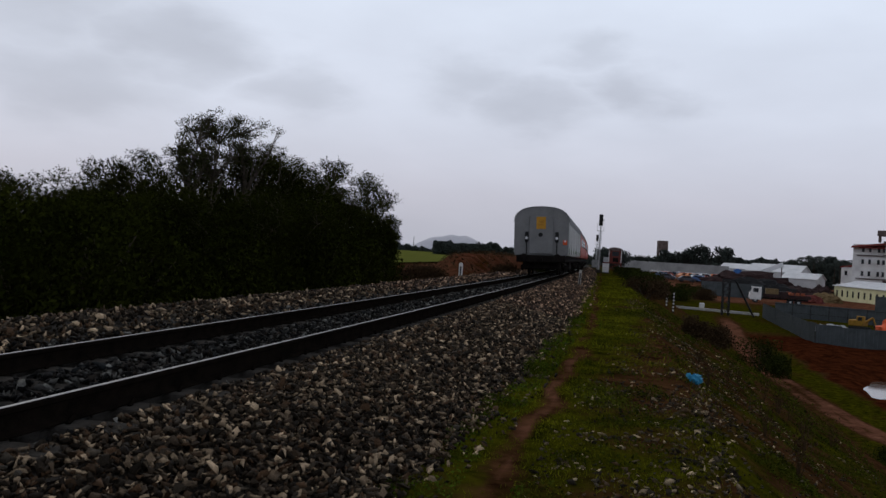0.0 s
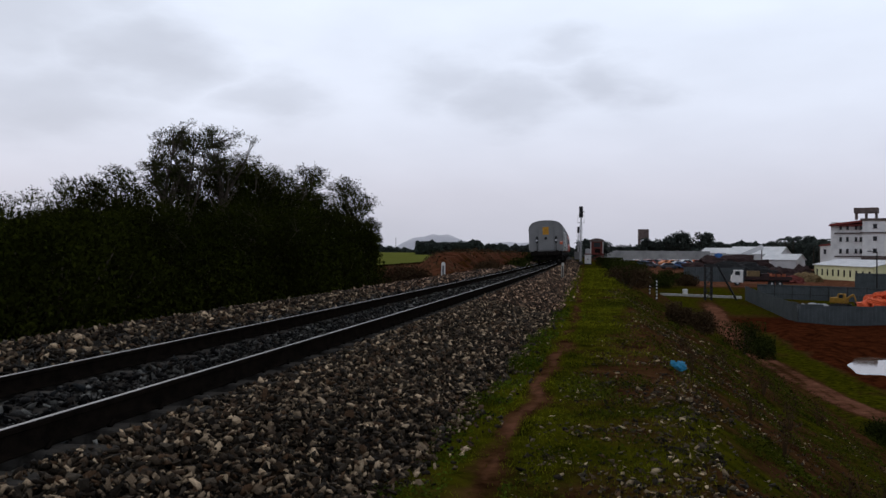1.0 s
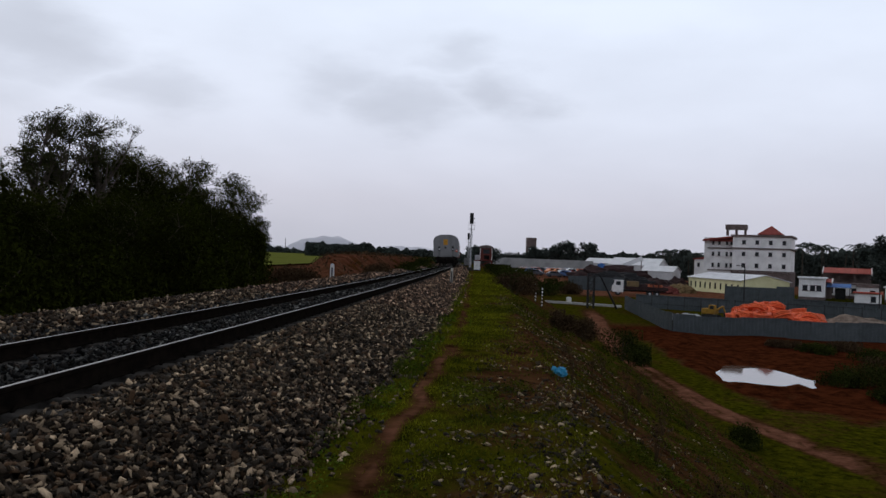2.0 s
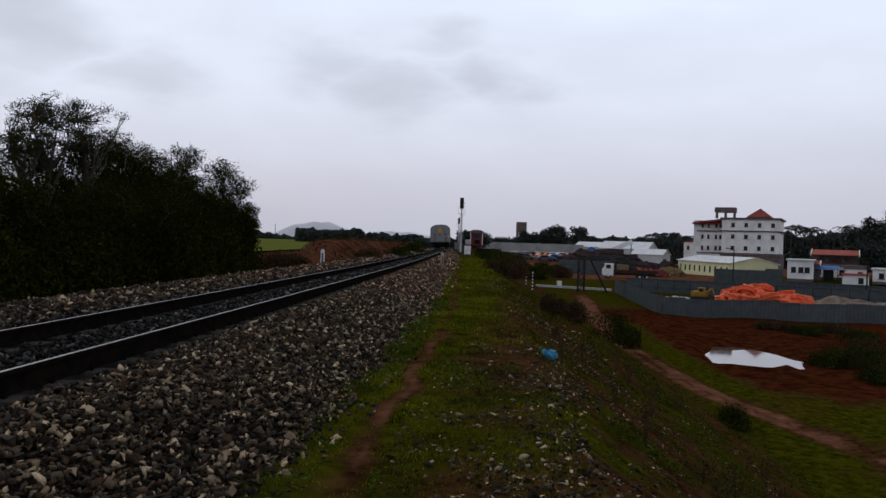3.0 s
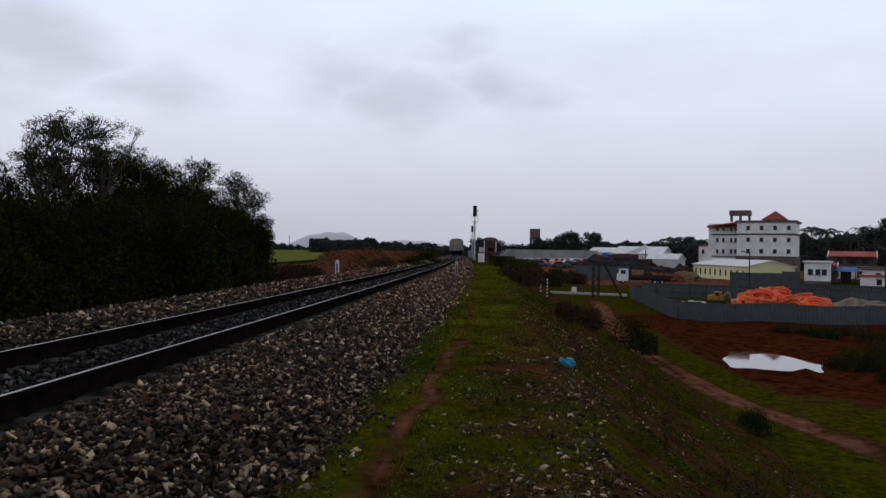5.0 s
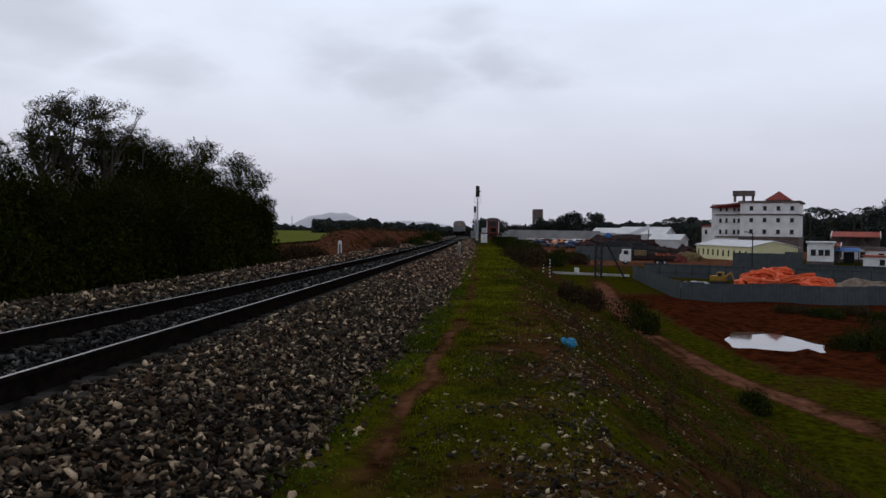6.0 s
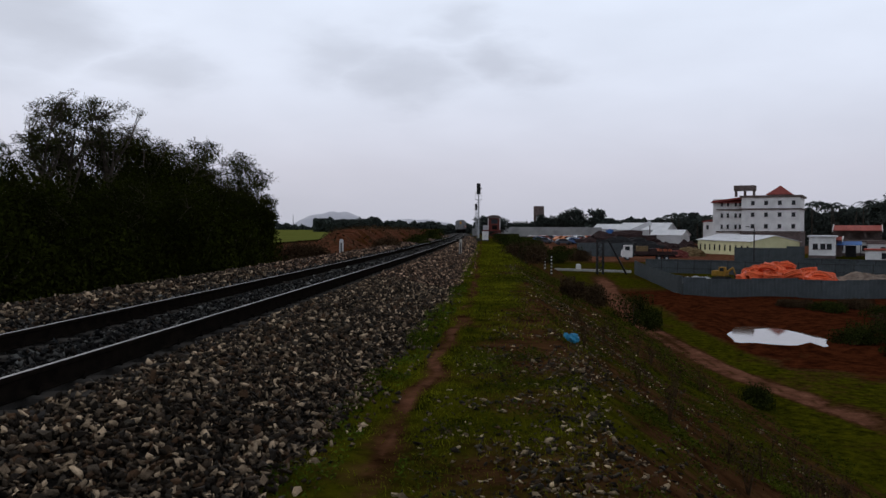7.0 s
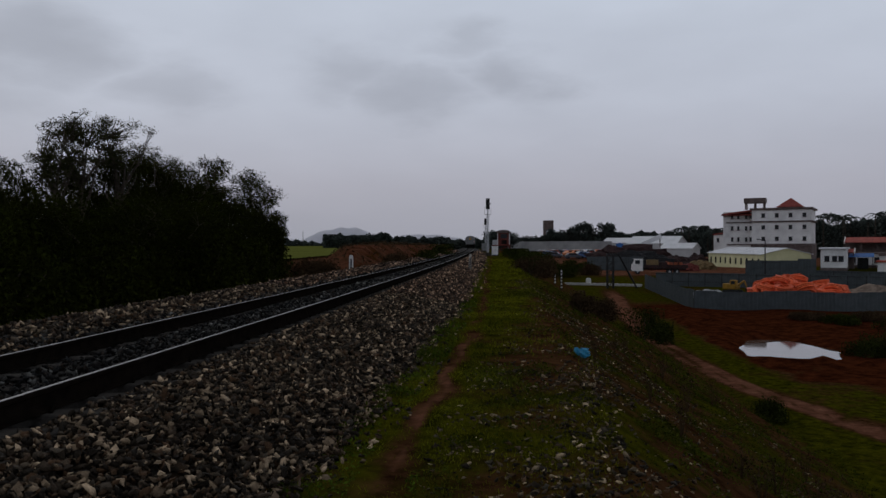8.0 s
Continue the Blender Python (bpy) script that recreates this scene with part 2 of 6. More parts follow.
M_FENCE = mat("grey_painted_sheet", (0.050, 0.060, 0.063), (0.085, 0.096, 0.10), 0.8, 0.7, 0.1, 0.1, rand="object", spread=0.10)
M_ORANGE = mat("orange_plastic_pipe", (0.60, 0.085, 0.025), (0.76, 0.15, 0.06), 2, 0.5, 0, 0.1, rand="object", spread=0.18)
M_TAN = mat("weathered_tan_boards", (0.11, 0.075, 0.035), (0.20, 0.14, 0.07), 2, 0.85, 0, 0.3)
M_ORANGERUST = mat("rusty_orange_steel", (0.20, 0.05, 0.025), (0.32, 0.10, 0.05), 2, 0.8, 0, 0.2)
M_DIGGER = mat("worn_yellow_paint", (0.22, 0.12, 0.015), (0.32, 0.18, 0.03), 2, 0.6, 0, 0.1)
M_WATER = mat("muddy_water", (0.10, 0.075, 0.06), (0.14, 0.11, 0.09), 0.5, 0.03, 0, 0.02, spec=0.5)
M_REDSHEET = mat("faded_red_sheet", (0.24, 0.045, 0.03), (0.36, 0.08, 0.055), 1.0, 0.7, 0, 0.15, rand="object", spread=0.12)
M_DARKSOIL = mat("dark_damp_soil", (0.03, 0.022, 0.017), (0.08, 0.06, 0.045), 1.2, 0.95, 0, 0.6)
M_BLUEBAG = mat("blue_plastic", (0.012, 0.15, 0.27), (0.04, 0.25, 0.40), 8, 0.4, 0, 0.3)
M_BLUE = mat("blue_paint", (0.025, 0.09, 0.27), (0.05, 0.15, 0.38), 3, 0.5, 0, 0.1)
M_BROWN = mat("brown_tarpaulin", (0.020, 0.012, 0.012), (0.05, 0.028, 0.026), 1.0, 0.8, 0, 0.4)
M_RUST = mat("rusty_red_steel", (0.09, 0.022, 0.018), (0.16, 0.042, 0.034), 1.5, 0.8, 0.1, 0.3)
M_PLAINWALL = mat("pale_grey_block_wall", (0.20, 0.20, 0.20), (0.32, 0.32, 0.31), 0.4, 0.9, 0, 0.2)
CARPAINT = [mat("car_paint_" + n, c, tuple(min(1, k * 1.25) for k in c), 2, 0.35, 0, 0.02) for n, c in (
    ("white", (0.60, 0.60, 0.60)), ("red", (0.38, 0.07, 0.04)), ("blue", (0.08, 0.13, 0.26)), ("dark", (0.06, 0.06, 0.07)), ("silver", (0.40, 0.41, 0.42)), ("orange", (0.50, 0.18, 0.07)))]


# ---- building helpers ----
def mesh_of(name, verts, faces, material, smooth=False):
    me = bpy.data.meshes.new(name)
    me.from_pydata(verts, [], faces)
    me.materials.append(material)
    if smooth:
        me.polygons.foreach_set("use_smooth", [True] * len(me.polygons))
    me.update()
    return me


def part(name, bm, material, parent, label="", smooth=False):
    """Links a bmesh as one mesh object under a thing or a part."""
    me = bpy.data.meshes.new(name)
    bm.to_mesh(me)
    bm.free()
    me.materials.append(material)
    if smooth:
        me.polygons.foreach_set("use_smooth", [True] * len(me.polygons))
    ob = new(name, me)
    if parent is not None:
        ob.parent = parent
    return tagged(ob, label)


def thing(name, m, label, category, group="", kind=""):
    ob = new(name)
    ob.empty_display_size = 0.2
    ob.matrix_world = m
    return tagged(ob, label, category, group, kind)


def box(size, loc=(0, 0, 0), rot=(0, 0, 0), bevel=0.01, bm=None):
    bm = bm or bmesh.new()
    m = pose(*loc, *rot) @ Matrix.Diagonal((*size, 1))
    r = bmesh.ops.create_cube(bm, size=1.0, matrix=m)
    if bevel:
        edges = list({e for v_ in r["verts"] for e in v_.link_edges})
        bmesh.ops.bevel(bm, geom=edges, offset=min(bevel, 0.3 * min(size)), segments=1, affect="EDGES")
    return bm


def rod(a, b, r0, r1=None, n=8, bm=None):
    bm = bm or bmesh.new()
    a, b = Vector(a), Vector(b)
    d = b - a
    m = Matrix.Translation((a + b) / 2) @ d.to_track_quat("Z", "Y").to_matrix().to_4x4()
    bmesh.ops.create_cone(bm, cap_ends=True, segments=n, radius1=r0, radius2=r0 if r1 is None else r1, depth=d.length, matrix=m)
    return bm


def prism(profile, y0, y1, bm=None):
    """A profile in x, z drawn out along y."""
    bm = bm or bmesh.new()
    a = [bm.verts.new((x, y0, z)) for x, z in profile]
    b = [bm.verts.new((x, y1, z)) for x, z in profile]
    n = len(profile)
    for i in range(n):
        bm.faces.new((a[i], a[(i + 1) % n], b[(i + 1) % n], b[i]))
    bm.faces.new(a[::-1])
    bm.faces.new(b)
    bmesh.ops.recalc_face_normals(bm, faces=bm.faces)
    return bm


# ---- the lie of the land, along the track: s metres ahead, l metres to the right of the camera ----
HEADING, K0, K1 = radians(13.716), 0.000431, -1.773e-6
RAIL_L, GAUGE, CANT = -3.533, 1.74, 2.1
STEP = 0.5
S_GRID = np.arange(-200, 5200, STEP)
_k = np.clip(K0 + K1 * S_GRID, 0, K0)
_k[S_GRID < 0] = K0 * np.clip(1 + S_GRID[S_GRID < 0] / 100, 0, 1)
_a = -np.cumsum(_k) * STEP
_a += HEADING - _a[np.argmin(abs(S_GRID))]
_x, _y = np.cumsum(np.sin(_a)) * STEP, np.cumsum(np.cos(_a)) * STEP
_i = np.argmin(abs(S_GRID))
_x += RAIL_L * math.cos(HEADING) - _x[_i]
_y += -RAIL_L * math.sin(HEADING) - _y[_i]


def track_z(s):
    s = np.clip(s, 0, 330)
    return -0.0006 * s - 0.0000045 * s * s


def W(s, l, z=None):
    """World x, y (and z above the rail's grade) of the place s, l; works on arrays."""
    s, l = np.asarray(s, float), np.asarray(l, float)
    a = np.interp(s, S_GRID, _a)
    near = np.clip(l, -60, 60)
    a2 = HEADING - 0.03
    x = np.interp(s, S_GRID, _x) + np.cos(a) * (near - RAIL_L) + math.cos(a2) * (l - near)
    y = np.interp(s, S_GRID, _y) - np.sin(a) * (near - RAIL_L) - math.sin(a2) * (l - near)
    return (x, y) if z is None else Vector((float(x), float(y), float(track_z(s) + z)))


def azimuth(s):
    return math.degrees(float(np.interp(s, S_GRID, _a)))


def smooth(a, b, x):
    t = np.clip((x - a) / (b - a), 0, 1)
    return t * t * (3 - 2 * t)


_rng = np.random.RandomState(5)
_WAVES = [(_rng.uniform(0, 6.28), _rng.uniform(0, 6.28), _rng.uniform(0.6, 1.6)) for _ in range(10)]


def ripple(x, y, size):
    """Cheap smooth unevenness of about -1 to 1 at that size."""
    t = 0
    for d, p_, f in _WAVES:
        t = t + np.sin((x * math.cos(d) + y * math.sin(d)) * f * 6.28 / size + p_)
    return t / 4.0


def toe_l(s):
    """Where the ballast's slope meets the grass of the bench."""
    return np.interp(s, [-20, 3, 5, 6.6, 10.5, 16, 26, 40, 90], [-1.5, -1.5, -1.42, -1.31, -1.15, -1.11, -1.2, -1.35, -1.5]) + 0.07 * ripple(s, s * 0 + 3, 2.1)


def path_l(s):
    """The middle of the trodden path."""
    return np.interp(s, [-20, 4, 6.1, 7.7, 9.3, 11.3, 17.6, 34, 60], [-0.8, -0.87, -0.86, -0.81, -0.73, -0.66, -0.6, -0.95, -1.0]) + 0.04 * ripple(s, s * 0, 3)


def road_l(s):
    """The middle of the dirt road at the foot of the bank."""
    return np.interp(s, [-20, 10, 31, 37.4, 41, 44.2, 50, 55, 62, 70, 85, 95, 105, 125], [20, 18.5, 14.75, 13.2, 12.6, 12.15, 11.85, 11.65, 11.75, 12.1, 13.4, 14.4, 15.3, 17]) + 0.15 * ripple(s, s * 0, 13)


def brow_l(s):
    """Where the green bench breaks off into the stony slope."""
    return np.interp(s, [-20, 4, 7.2, 10.9, 16.6, 27, 60], [-0.5, -0.48, -0.4, 0.0, 0.32, 0.5, 0.9]) + 0.12 * ripple(s, s * 0 + 8, 4.0)


def pond_shape(s, l):
    """Below 1 inside the pond."""
    ps, pl = 58.2, 20.2
    return np.hypot((s - ps) / 6.4, (l - pl - 0.15 * (s - ps)) / 2.5) + 0.16 * ripple(s, l, 6.0)


def ground_z(s, l):
    s, l = np.asarray(s, float), np.asarray(l, float)
    tz = track_z(s)
    plain = -6.42 + 0.02 * np.clip(s - 95, 0, 75) + 0.10 * ripple(s, l, 9) * smooth(12, 18, l) * smooth(130, 90, s)
    plain = plain + 1.7 * smooth(50, 55, l) * smooth(137, 143, s) * smooth(230, 200, s)
    plain = plain + 2.7 * smooth(178, 208, s) * smooth(62, 40, l)
    bench = tz - 0.47 + 0.02 * ripple(s, l, 1.3)
    width = 0.8 + 2.4 * smooth(60, 130, s)
    slope = tz - 0.47 - 0.6 * (l - width) + 0.10 * ripple(s, l, 2.7) * smooth(0.8, 3, l)
    right = np.where(l < width, bench, np.maximum(slope, plain))
    pit = smooth(1.7, 0.75, pond_shape(s, l))
    right = right - 0.75 * pit * (l > 12)
    heap = np.exp(-((s - 50.5) / 1.9) ** 2 - ((l - 20) / 5) ** 2) * 0.7 + np.exp(-((s - 73) / 4) ** 2 - ((l - 17) / 8) ** 2) * 0.7
    right = right + heap * (0.8 + 0.35 * ripple(s, l, 2.5)) * (l > 12)
    left = -0.6 - 0.7 * smooth(-8.6, -12, l) + 0.05 * ripple(s, l, 4)
    start = 4.66 * np.abs(l)
    bank = smooth(-11.2, -14.5, l) * smooth(-30, -20, l) * smooth(-4, 12, s - start)
    bank = bank * (2.2 - 0.3 * smooth(150, 220, s)) * (0.92 + 0.10 * ripple(s, l, 11) + 0.06 * ripple(s, l, 3.7))
    left = left + bank + tz * (l > -12)
    return np.where(l < -5, left, np.where(l < -1.6, -0.6 + tz, right))


def put(s, l, up=0.0, turn=0.0):
    """A pose on the ground at s, l, turned to the track's heading."""
    x, y = W(s, l)
    return pose(float(x), float(y), float(ground_z(s, l)) + up, 0, 0, -azimuth(min(s, 300)) + turn)


def at(az, d, z, turn=0.0):
    """A pose at a bearing and distance from the origin; x to the right and y away, before the turn."""
    v_ = ray(az) * d
    return pose(v_.x, v_.y, z, 0, 0, -az + turn)


def sl(x, y):
    """s and l of a world place, near enough for things on the plain."""
    s = x * math.sin(HEADING) + y * math.cos(HEADING)
    l = x * math.cos(HEADING) - y * math.sin(HEADING)
    for _ in range(4):
        px, py = W(s, l)
        dx, dy = x - float(px), y - float(py)
        s += dx * math.sin(HEADING) + dy * math.cos(HEADING)
        l += dx * math.cos(HEADING) - dy * math.sin(HEADING)
    return s, l


def on(az, d, turn=0.0, up=0.0):
    """A pose on the ground at a bearing and distance."""
    v_ = ray(az) * d
    return pose(v_.x, v_.y, float(ground_z(*sl(v_.x, v_.y))) + up, 0, 0, -az + turn)


# ---- ground ----
def make_ground():
    sv = np.concatenate([[-200, -120, -60, -30, -15], np.arange(-8, 30, 0.25), np.arange(30, 110, 0.8), np.arange(110, 300, 4), np.arange(300, 460, 20), [500, 600, 800, 1100, 1600, 2400, 3500, 4800]])
    lv = np.concatenate([[-4000, -2500, -1500, -900, -600, -400, -280, -200, -140, -100, -70, -50, -40], np.arange(-34, -8, 1.0), np.arange(-8, -1.6, 1.3), np.arange(-1.6, 3, 0.1), np.arange(3, 14, 0.3), np.arange(14, 45, 0.8), np.arange(45, 105, 2.5), [120, 160, 220, 300, 450, 700, 1200, 2000, 3000, 4500]])
    S, L = np.meshgrid(sv, lv, indexing="ij")
    x, y = W(S, L)
    z = ground_z(S, L)
    verts = np.stack([x, y, z], -1).reshape(-1, 3)
    ns, nl = len(sv), len(lv)
    idx = np.arange(ns * nl).reshape(ns, nl)
    faces = np.stack([idx[:-1, :-1], idx[:-1, 1:], idx[1:, 1:], idx[1:, :-1]], -1).reshape(-1, 4)
    me = mesh_of("ground", verts.tolist(), faces.tolist(), M_GROUND, True)
    # zones: r grass, g red soil, b grey dirt
    n2, n6, n20 = ripple(S, L, 2.2), ripple(S + 9, L, 6), ripple(S, L + 5, 22)
    path = smooth(0.17, 0.02, abs(L - path_l(S) + 0.06 * n2)) * np.clip(0.72 + 0.5 * ripple(S, L, 1.7), 0.15, 0.9)
    brow = brow_l(S)
    bench = smooth(-1.75, -1.4, L) * smooth(brow + 0.8, brow - 0.3, L)
    slope = smooth(brow - 0.3, brow + 0.8, L) * smooth(11.5, 10.2, L)
    grass = bench * (0.72 + 0.14 * n6 + 0.12 * n2) + slope * (0.24 + 0.24 * n6 + 0.26 * n2 + 0.16 * smooth(3, 8, L))
    foot = smooth(10.2, 11.2, L)
    road = abs(L - road_l(S))
    track = smooth(1.15 + 0.7 * smooth(62, 80, S), 0.45, road) * (1 - 0.5 * smooth(0.22, 0.05, road) * (S < 60)) * smooth(128, 108, S)
    pit = smooth(14.8, 16.4, L + 0.5 * n6) * smooth(103, 92, S) * smooth(40, 46, S + 2.5 * n6)
    verge = foot * (1 - pit) * (0.62 + 0.15 * n6)
    grass = np.where(L > 10.6, verge * (1 - 0.9 * track), grass) * (1 - np.clip(path, 0, 1))
    red = np.clip(path * 0.22, 0, 1) + foot * (track * 0.18 + pit * (0.95 + 0.15 * n6)) * smooth(140, 110, S) + slope * (0.2 + 0.15 * n6)
    far = smooth(146, 160, S) * (L > 11)
    grey = far * (0.7 + 0.2 * n20) + foot * track * (0.72 + 0.2 * n6 + 0.14 * n2) + 0.50 * path
    grass, red = grass * (1 - 0.75 * far) + far * 0.15 * (n20 > 0.2), red * (1 - far)
    lf = L < -8
    fieldz = smooth(-34, -42, L) * smooth(60, 90, S)
    grass = np.where(lf, 0.35 + 0.45 * fieldz + 0.1 * n6, grass)
    red = np.where(lf, smooth(-34, -22, L) * smooth(50, 66, S) * (0.46 + 0.16 * n6 + 0.10 * n2), red)
    grey = np.where(lf, smooth(-34, -24, L) * smooth(50, 66, S) * (0.60 + 0.2 * n6), grey)
    grass = np.where(lf & (S > 50) & (L > -32), 0.22 + 0.16 * n6 + 0.12 * n2, grass)
    col = np.stack([np.clip(grass, 0, 1), np.clip(red, 0, 1), np.clip(grey, 0, 1), np.ones_like(grass)], -1).reshape(-1)
    attr = me.attributes.new("zone", "FLOAT_COLOR", "POINT")
    attr.data.foreach_set("color", col.astype(np.float32))
    return tagged(new("ground", me), "uneven earth with grass, red soil and grey dirt", "ground", kind="structure")


make_ground()
# the far bright field beyond the red bank
def make_field():
    sv, lv = np.linspace(95, 760, 30), np.linspace(-330, -30, 24)
    S, L = np.meshgrid(sv, lv, indexing="ij")
    x, y = W(S, L)
    z = ground_z(S, L) + 0.25 + 0.05 * ripple(S, L, 12)
    idx = np.arange(30 * 24).reshape(30, 24)
    faces = np.stack([idx[:-1, :-1], idx[:-1, 1:], idx[1:, 1:], idx[1:, :-1]], -1).reshape(-1, 4)
    me = mesh_of("field", np.stack([x, y, z], -1).reshape(-1, 3).tolist(), faces.tolist(), M_FIELD, True)
    tagged(new("field", me), "bright green field of short crop", "field", kind="structure")


make_field()


# ---- railway ----
def bed_z(l, s):
    """Height of the ballast surface below the rails."""
    l = np.where(l > -2.7, -2.7 + (l + 2.7) / (toe_l(s) + 2.7), l)
    return np.interp(l, [-9.0, -8.2, -7.1, -6.5, -6.0, -5.6, -5.45, -5.1, -4.9, -3.9, -3.75, -3.35, -3.2, -2.7, -1.7, -1.3], [-0.62, -0.45, -0.06, -0.05, -0.14, -0.2, -0.29, -0.29, -0.22, -0.19, -0.26, -0.26, -0.165, -0.175, -0.47, -0.56])


def make_bed():
    sv = np.concatenate([np.arange(-15, 40, 0.3), np.arange(40, 470, 3)])
    lv = np.linspace(-9, -0.7, 46)
    S, L = np.meshgrid(sv, lv, indexing="ij")
    x, y = W(S, L)
    z = track_z(S) + bed_z(L, S) + 0.018 * ripple(S, L, 0.9) - 0.055
    ns, nl = len(sv), len(lv)
    idx = np.arange(ns * nl).reshape(ns, nl)
    faces = np.stack([idx[:-1, :-1], idx[:-1, 1:], idx[1:, 1:], idx[1:, :-1]], -1).reshape(-1, 4)
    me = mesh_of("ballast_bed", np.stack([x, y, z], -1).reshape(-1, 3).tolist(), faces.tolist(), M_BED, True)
    return tagged(new("ballast_bed", me), "track bed of broken grey and brown stone ballast", "ballast", kind="structure")


bed = make_bed()


def sweep(name, profile, l, lift, material, parent, s0=-15.0, s1=470.0):
    """A closed profile (sideways, up) drawn along the track at l."""
    sv = np.concatenate([np.arange(s0, 60, 1.0), np.arange(60, s1, 4.0)])
    n = len(profile)
    verts, faces = [], []
    for s in sv:
        for dx, dz in profile:
            x, y = W(s, l + dx)
            verts.append((float(x), float(y), float(track_z(s)) + lift + dz))
    for i in range(len(sv) - 1):
        for j in range(n):
            k = (j + 1) % n
            faces.append((i * n + j, i * n + k, (i + 1) * n + k, (i + 1) * n + j))
    faces.append(tuple(range(n))[::-1])
    faces.append(tuple(range((len(sv) - 1) * n, len(sv) * n)))
    ob = new(name, mesh_of(name, verts, faces, material))
    if parent is not None:
        ob.parent = parent
    return ob


RAIL_PROFILE = [(-0.075, -0.172), (0.075, -0.172), (0.075, -0.160), (0.010, -0.135), (0.009, -0.048), (0.035, -0.036), (0.036, -0.010), (0.026, 0.0), (-0.026, 0.0), (-0.036, -0.010), (-0.035, -0.036), (-0.009, -0.048), (-0.010, -0.135), (-0.075, -0.160)]
DROP = GAUGE * math.sin(radians(CANT))
for l_, lift in ((RAIL_L, 0.0), (RAIL_L - GAUGE, -DROP)):
    rail = thing("rail", Matrix(), "rust-black steel rail with a polished top on concrete sleepers", "rail", "running rails")
    sweep("rail_body", RAIL_PROFILE, l_, lift, M_RAIL, rail)
    tagged(sweep("running_surface", [(-0.015, -0.001), (0.015, -0.001), (0.014, 0.003), (-0.014, 0.003)], l_, lift, M_SHINE, rail), "bright worn running surface")


def make_sleeper():
    th = thing("sleeper", Matrix(), "grey concrete railway sleeper bedded in ballast", "sleeper", "sleepers under the rails")
    bm = prism([(-1.375, -0.22), (1.375, -0.22), (1.375, 0.0), (0.55, 0.0), (0.35, -0.03), (-0.35, -0.03), (-0.55, 0.0), (-1.375, 0.0)], -0.12, 0.12)
    bmesh.ops.bevel(bm, geom=bm.edges[:], offset=0.012, segments=1, affect="EDGES")
    part("concrete_block", bm, M_CONCRETE, th)
    for x in (-GAUGE / 2, GAUGE / 2):
        for sx in (-0.11, 0.11):
            part("rail_clip", rod((x + sx, -0.05, 0.0), (x + sx * 0.72, 0.05, 0.035), 0.016, n=6), M_RAIL, th, "rusty spring clip")
    return th


def sleeper_pose(s):
    c = W(s, RAIL_L - GAUGE / 2, -0.176 - DROP / 2)
    return Matrix.Translation(c) @ pose(0, 0, 0, 0, 0, -azimuth(s)) @ pose(0, 0, 0, 0, -CANT, 0)


first = make_sleeper()
first.matrix_world = sleeper_pose(-6.0)
for i in range(1, 215):
    copy_thing(first, sleeper_pose(-6.0 + 0.65 * i))


# ---- the train ----
def arc_profile(w, side, top, n=12, low=1.22):
    pts = [(-w / 2 + 0.06, low), (w / 2 - 0.06, low), (w / 2, low + 0.25), (w / 2, side)]
    for i in range(1, n):
        a = math.pi * i / n
        pts.append((w / 2 * math.copysign(abs(math.cos(a)) ** 0.80, math.cos(a)), side + (top - side) * math.sin(a) ** 0.85))
    return pts + [(-w / 2, side), (-w / 2, low + 0.25)]


def make_bogie(parent, y):
    bg_ = part("bogie", box((2.3, 2.9, 0.35), (0, y, 0.62), bevel=0.05), M_DARK, parent, "grimy black bogie")
    for dy in (-1.25, 1.25):
        for x in (-GAUGE / 2, GAUGE / 2):
            part("wheel", rod((x - 0.065, y + dy, 0.457), (x + 0.065, y + dy, 0.457), 0.457, n=20), M_DARK, bg_, "steel wheel")
        part("axle", rod((-0.8, y + dy, 0.457), (0.8, y + dy, 0.457), 0.08), M_DARK, bg_)
    for x in (-1.2, 1.2):
        part("side_frame", box((0.14, 3.1, 0.3), (x, y, 0.6), bevel=0.04), M_DARK, bg_)
        for dy in (-1.25, 1.25):
            part("axle_box", box((0.2, 0.34, 0.36), (x * 1.08, y + dy, 0.46), bevel=0.04), M_DARK, bg_)
    return bg_


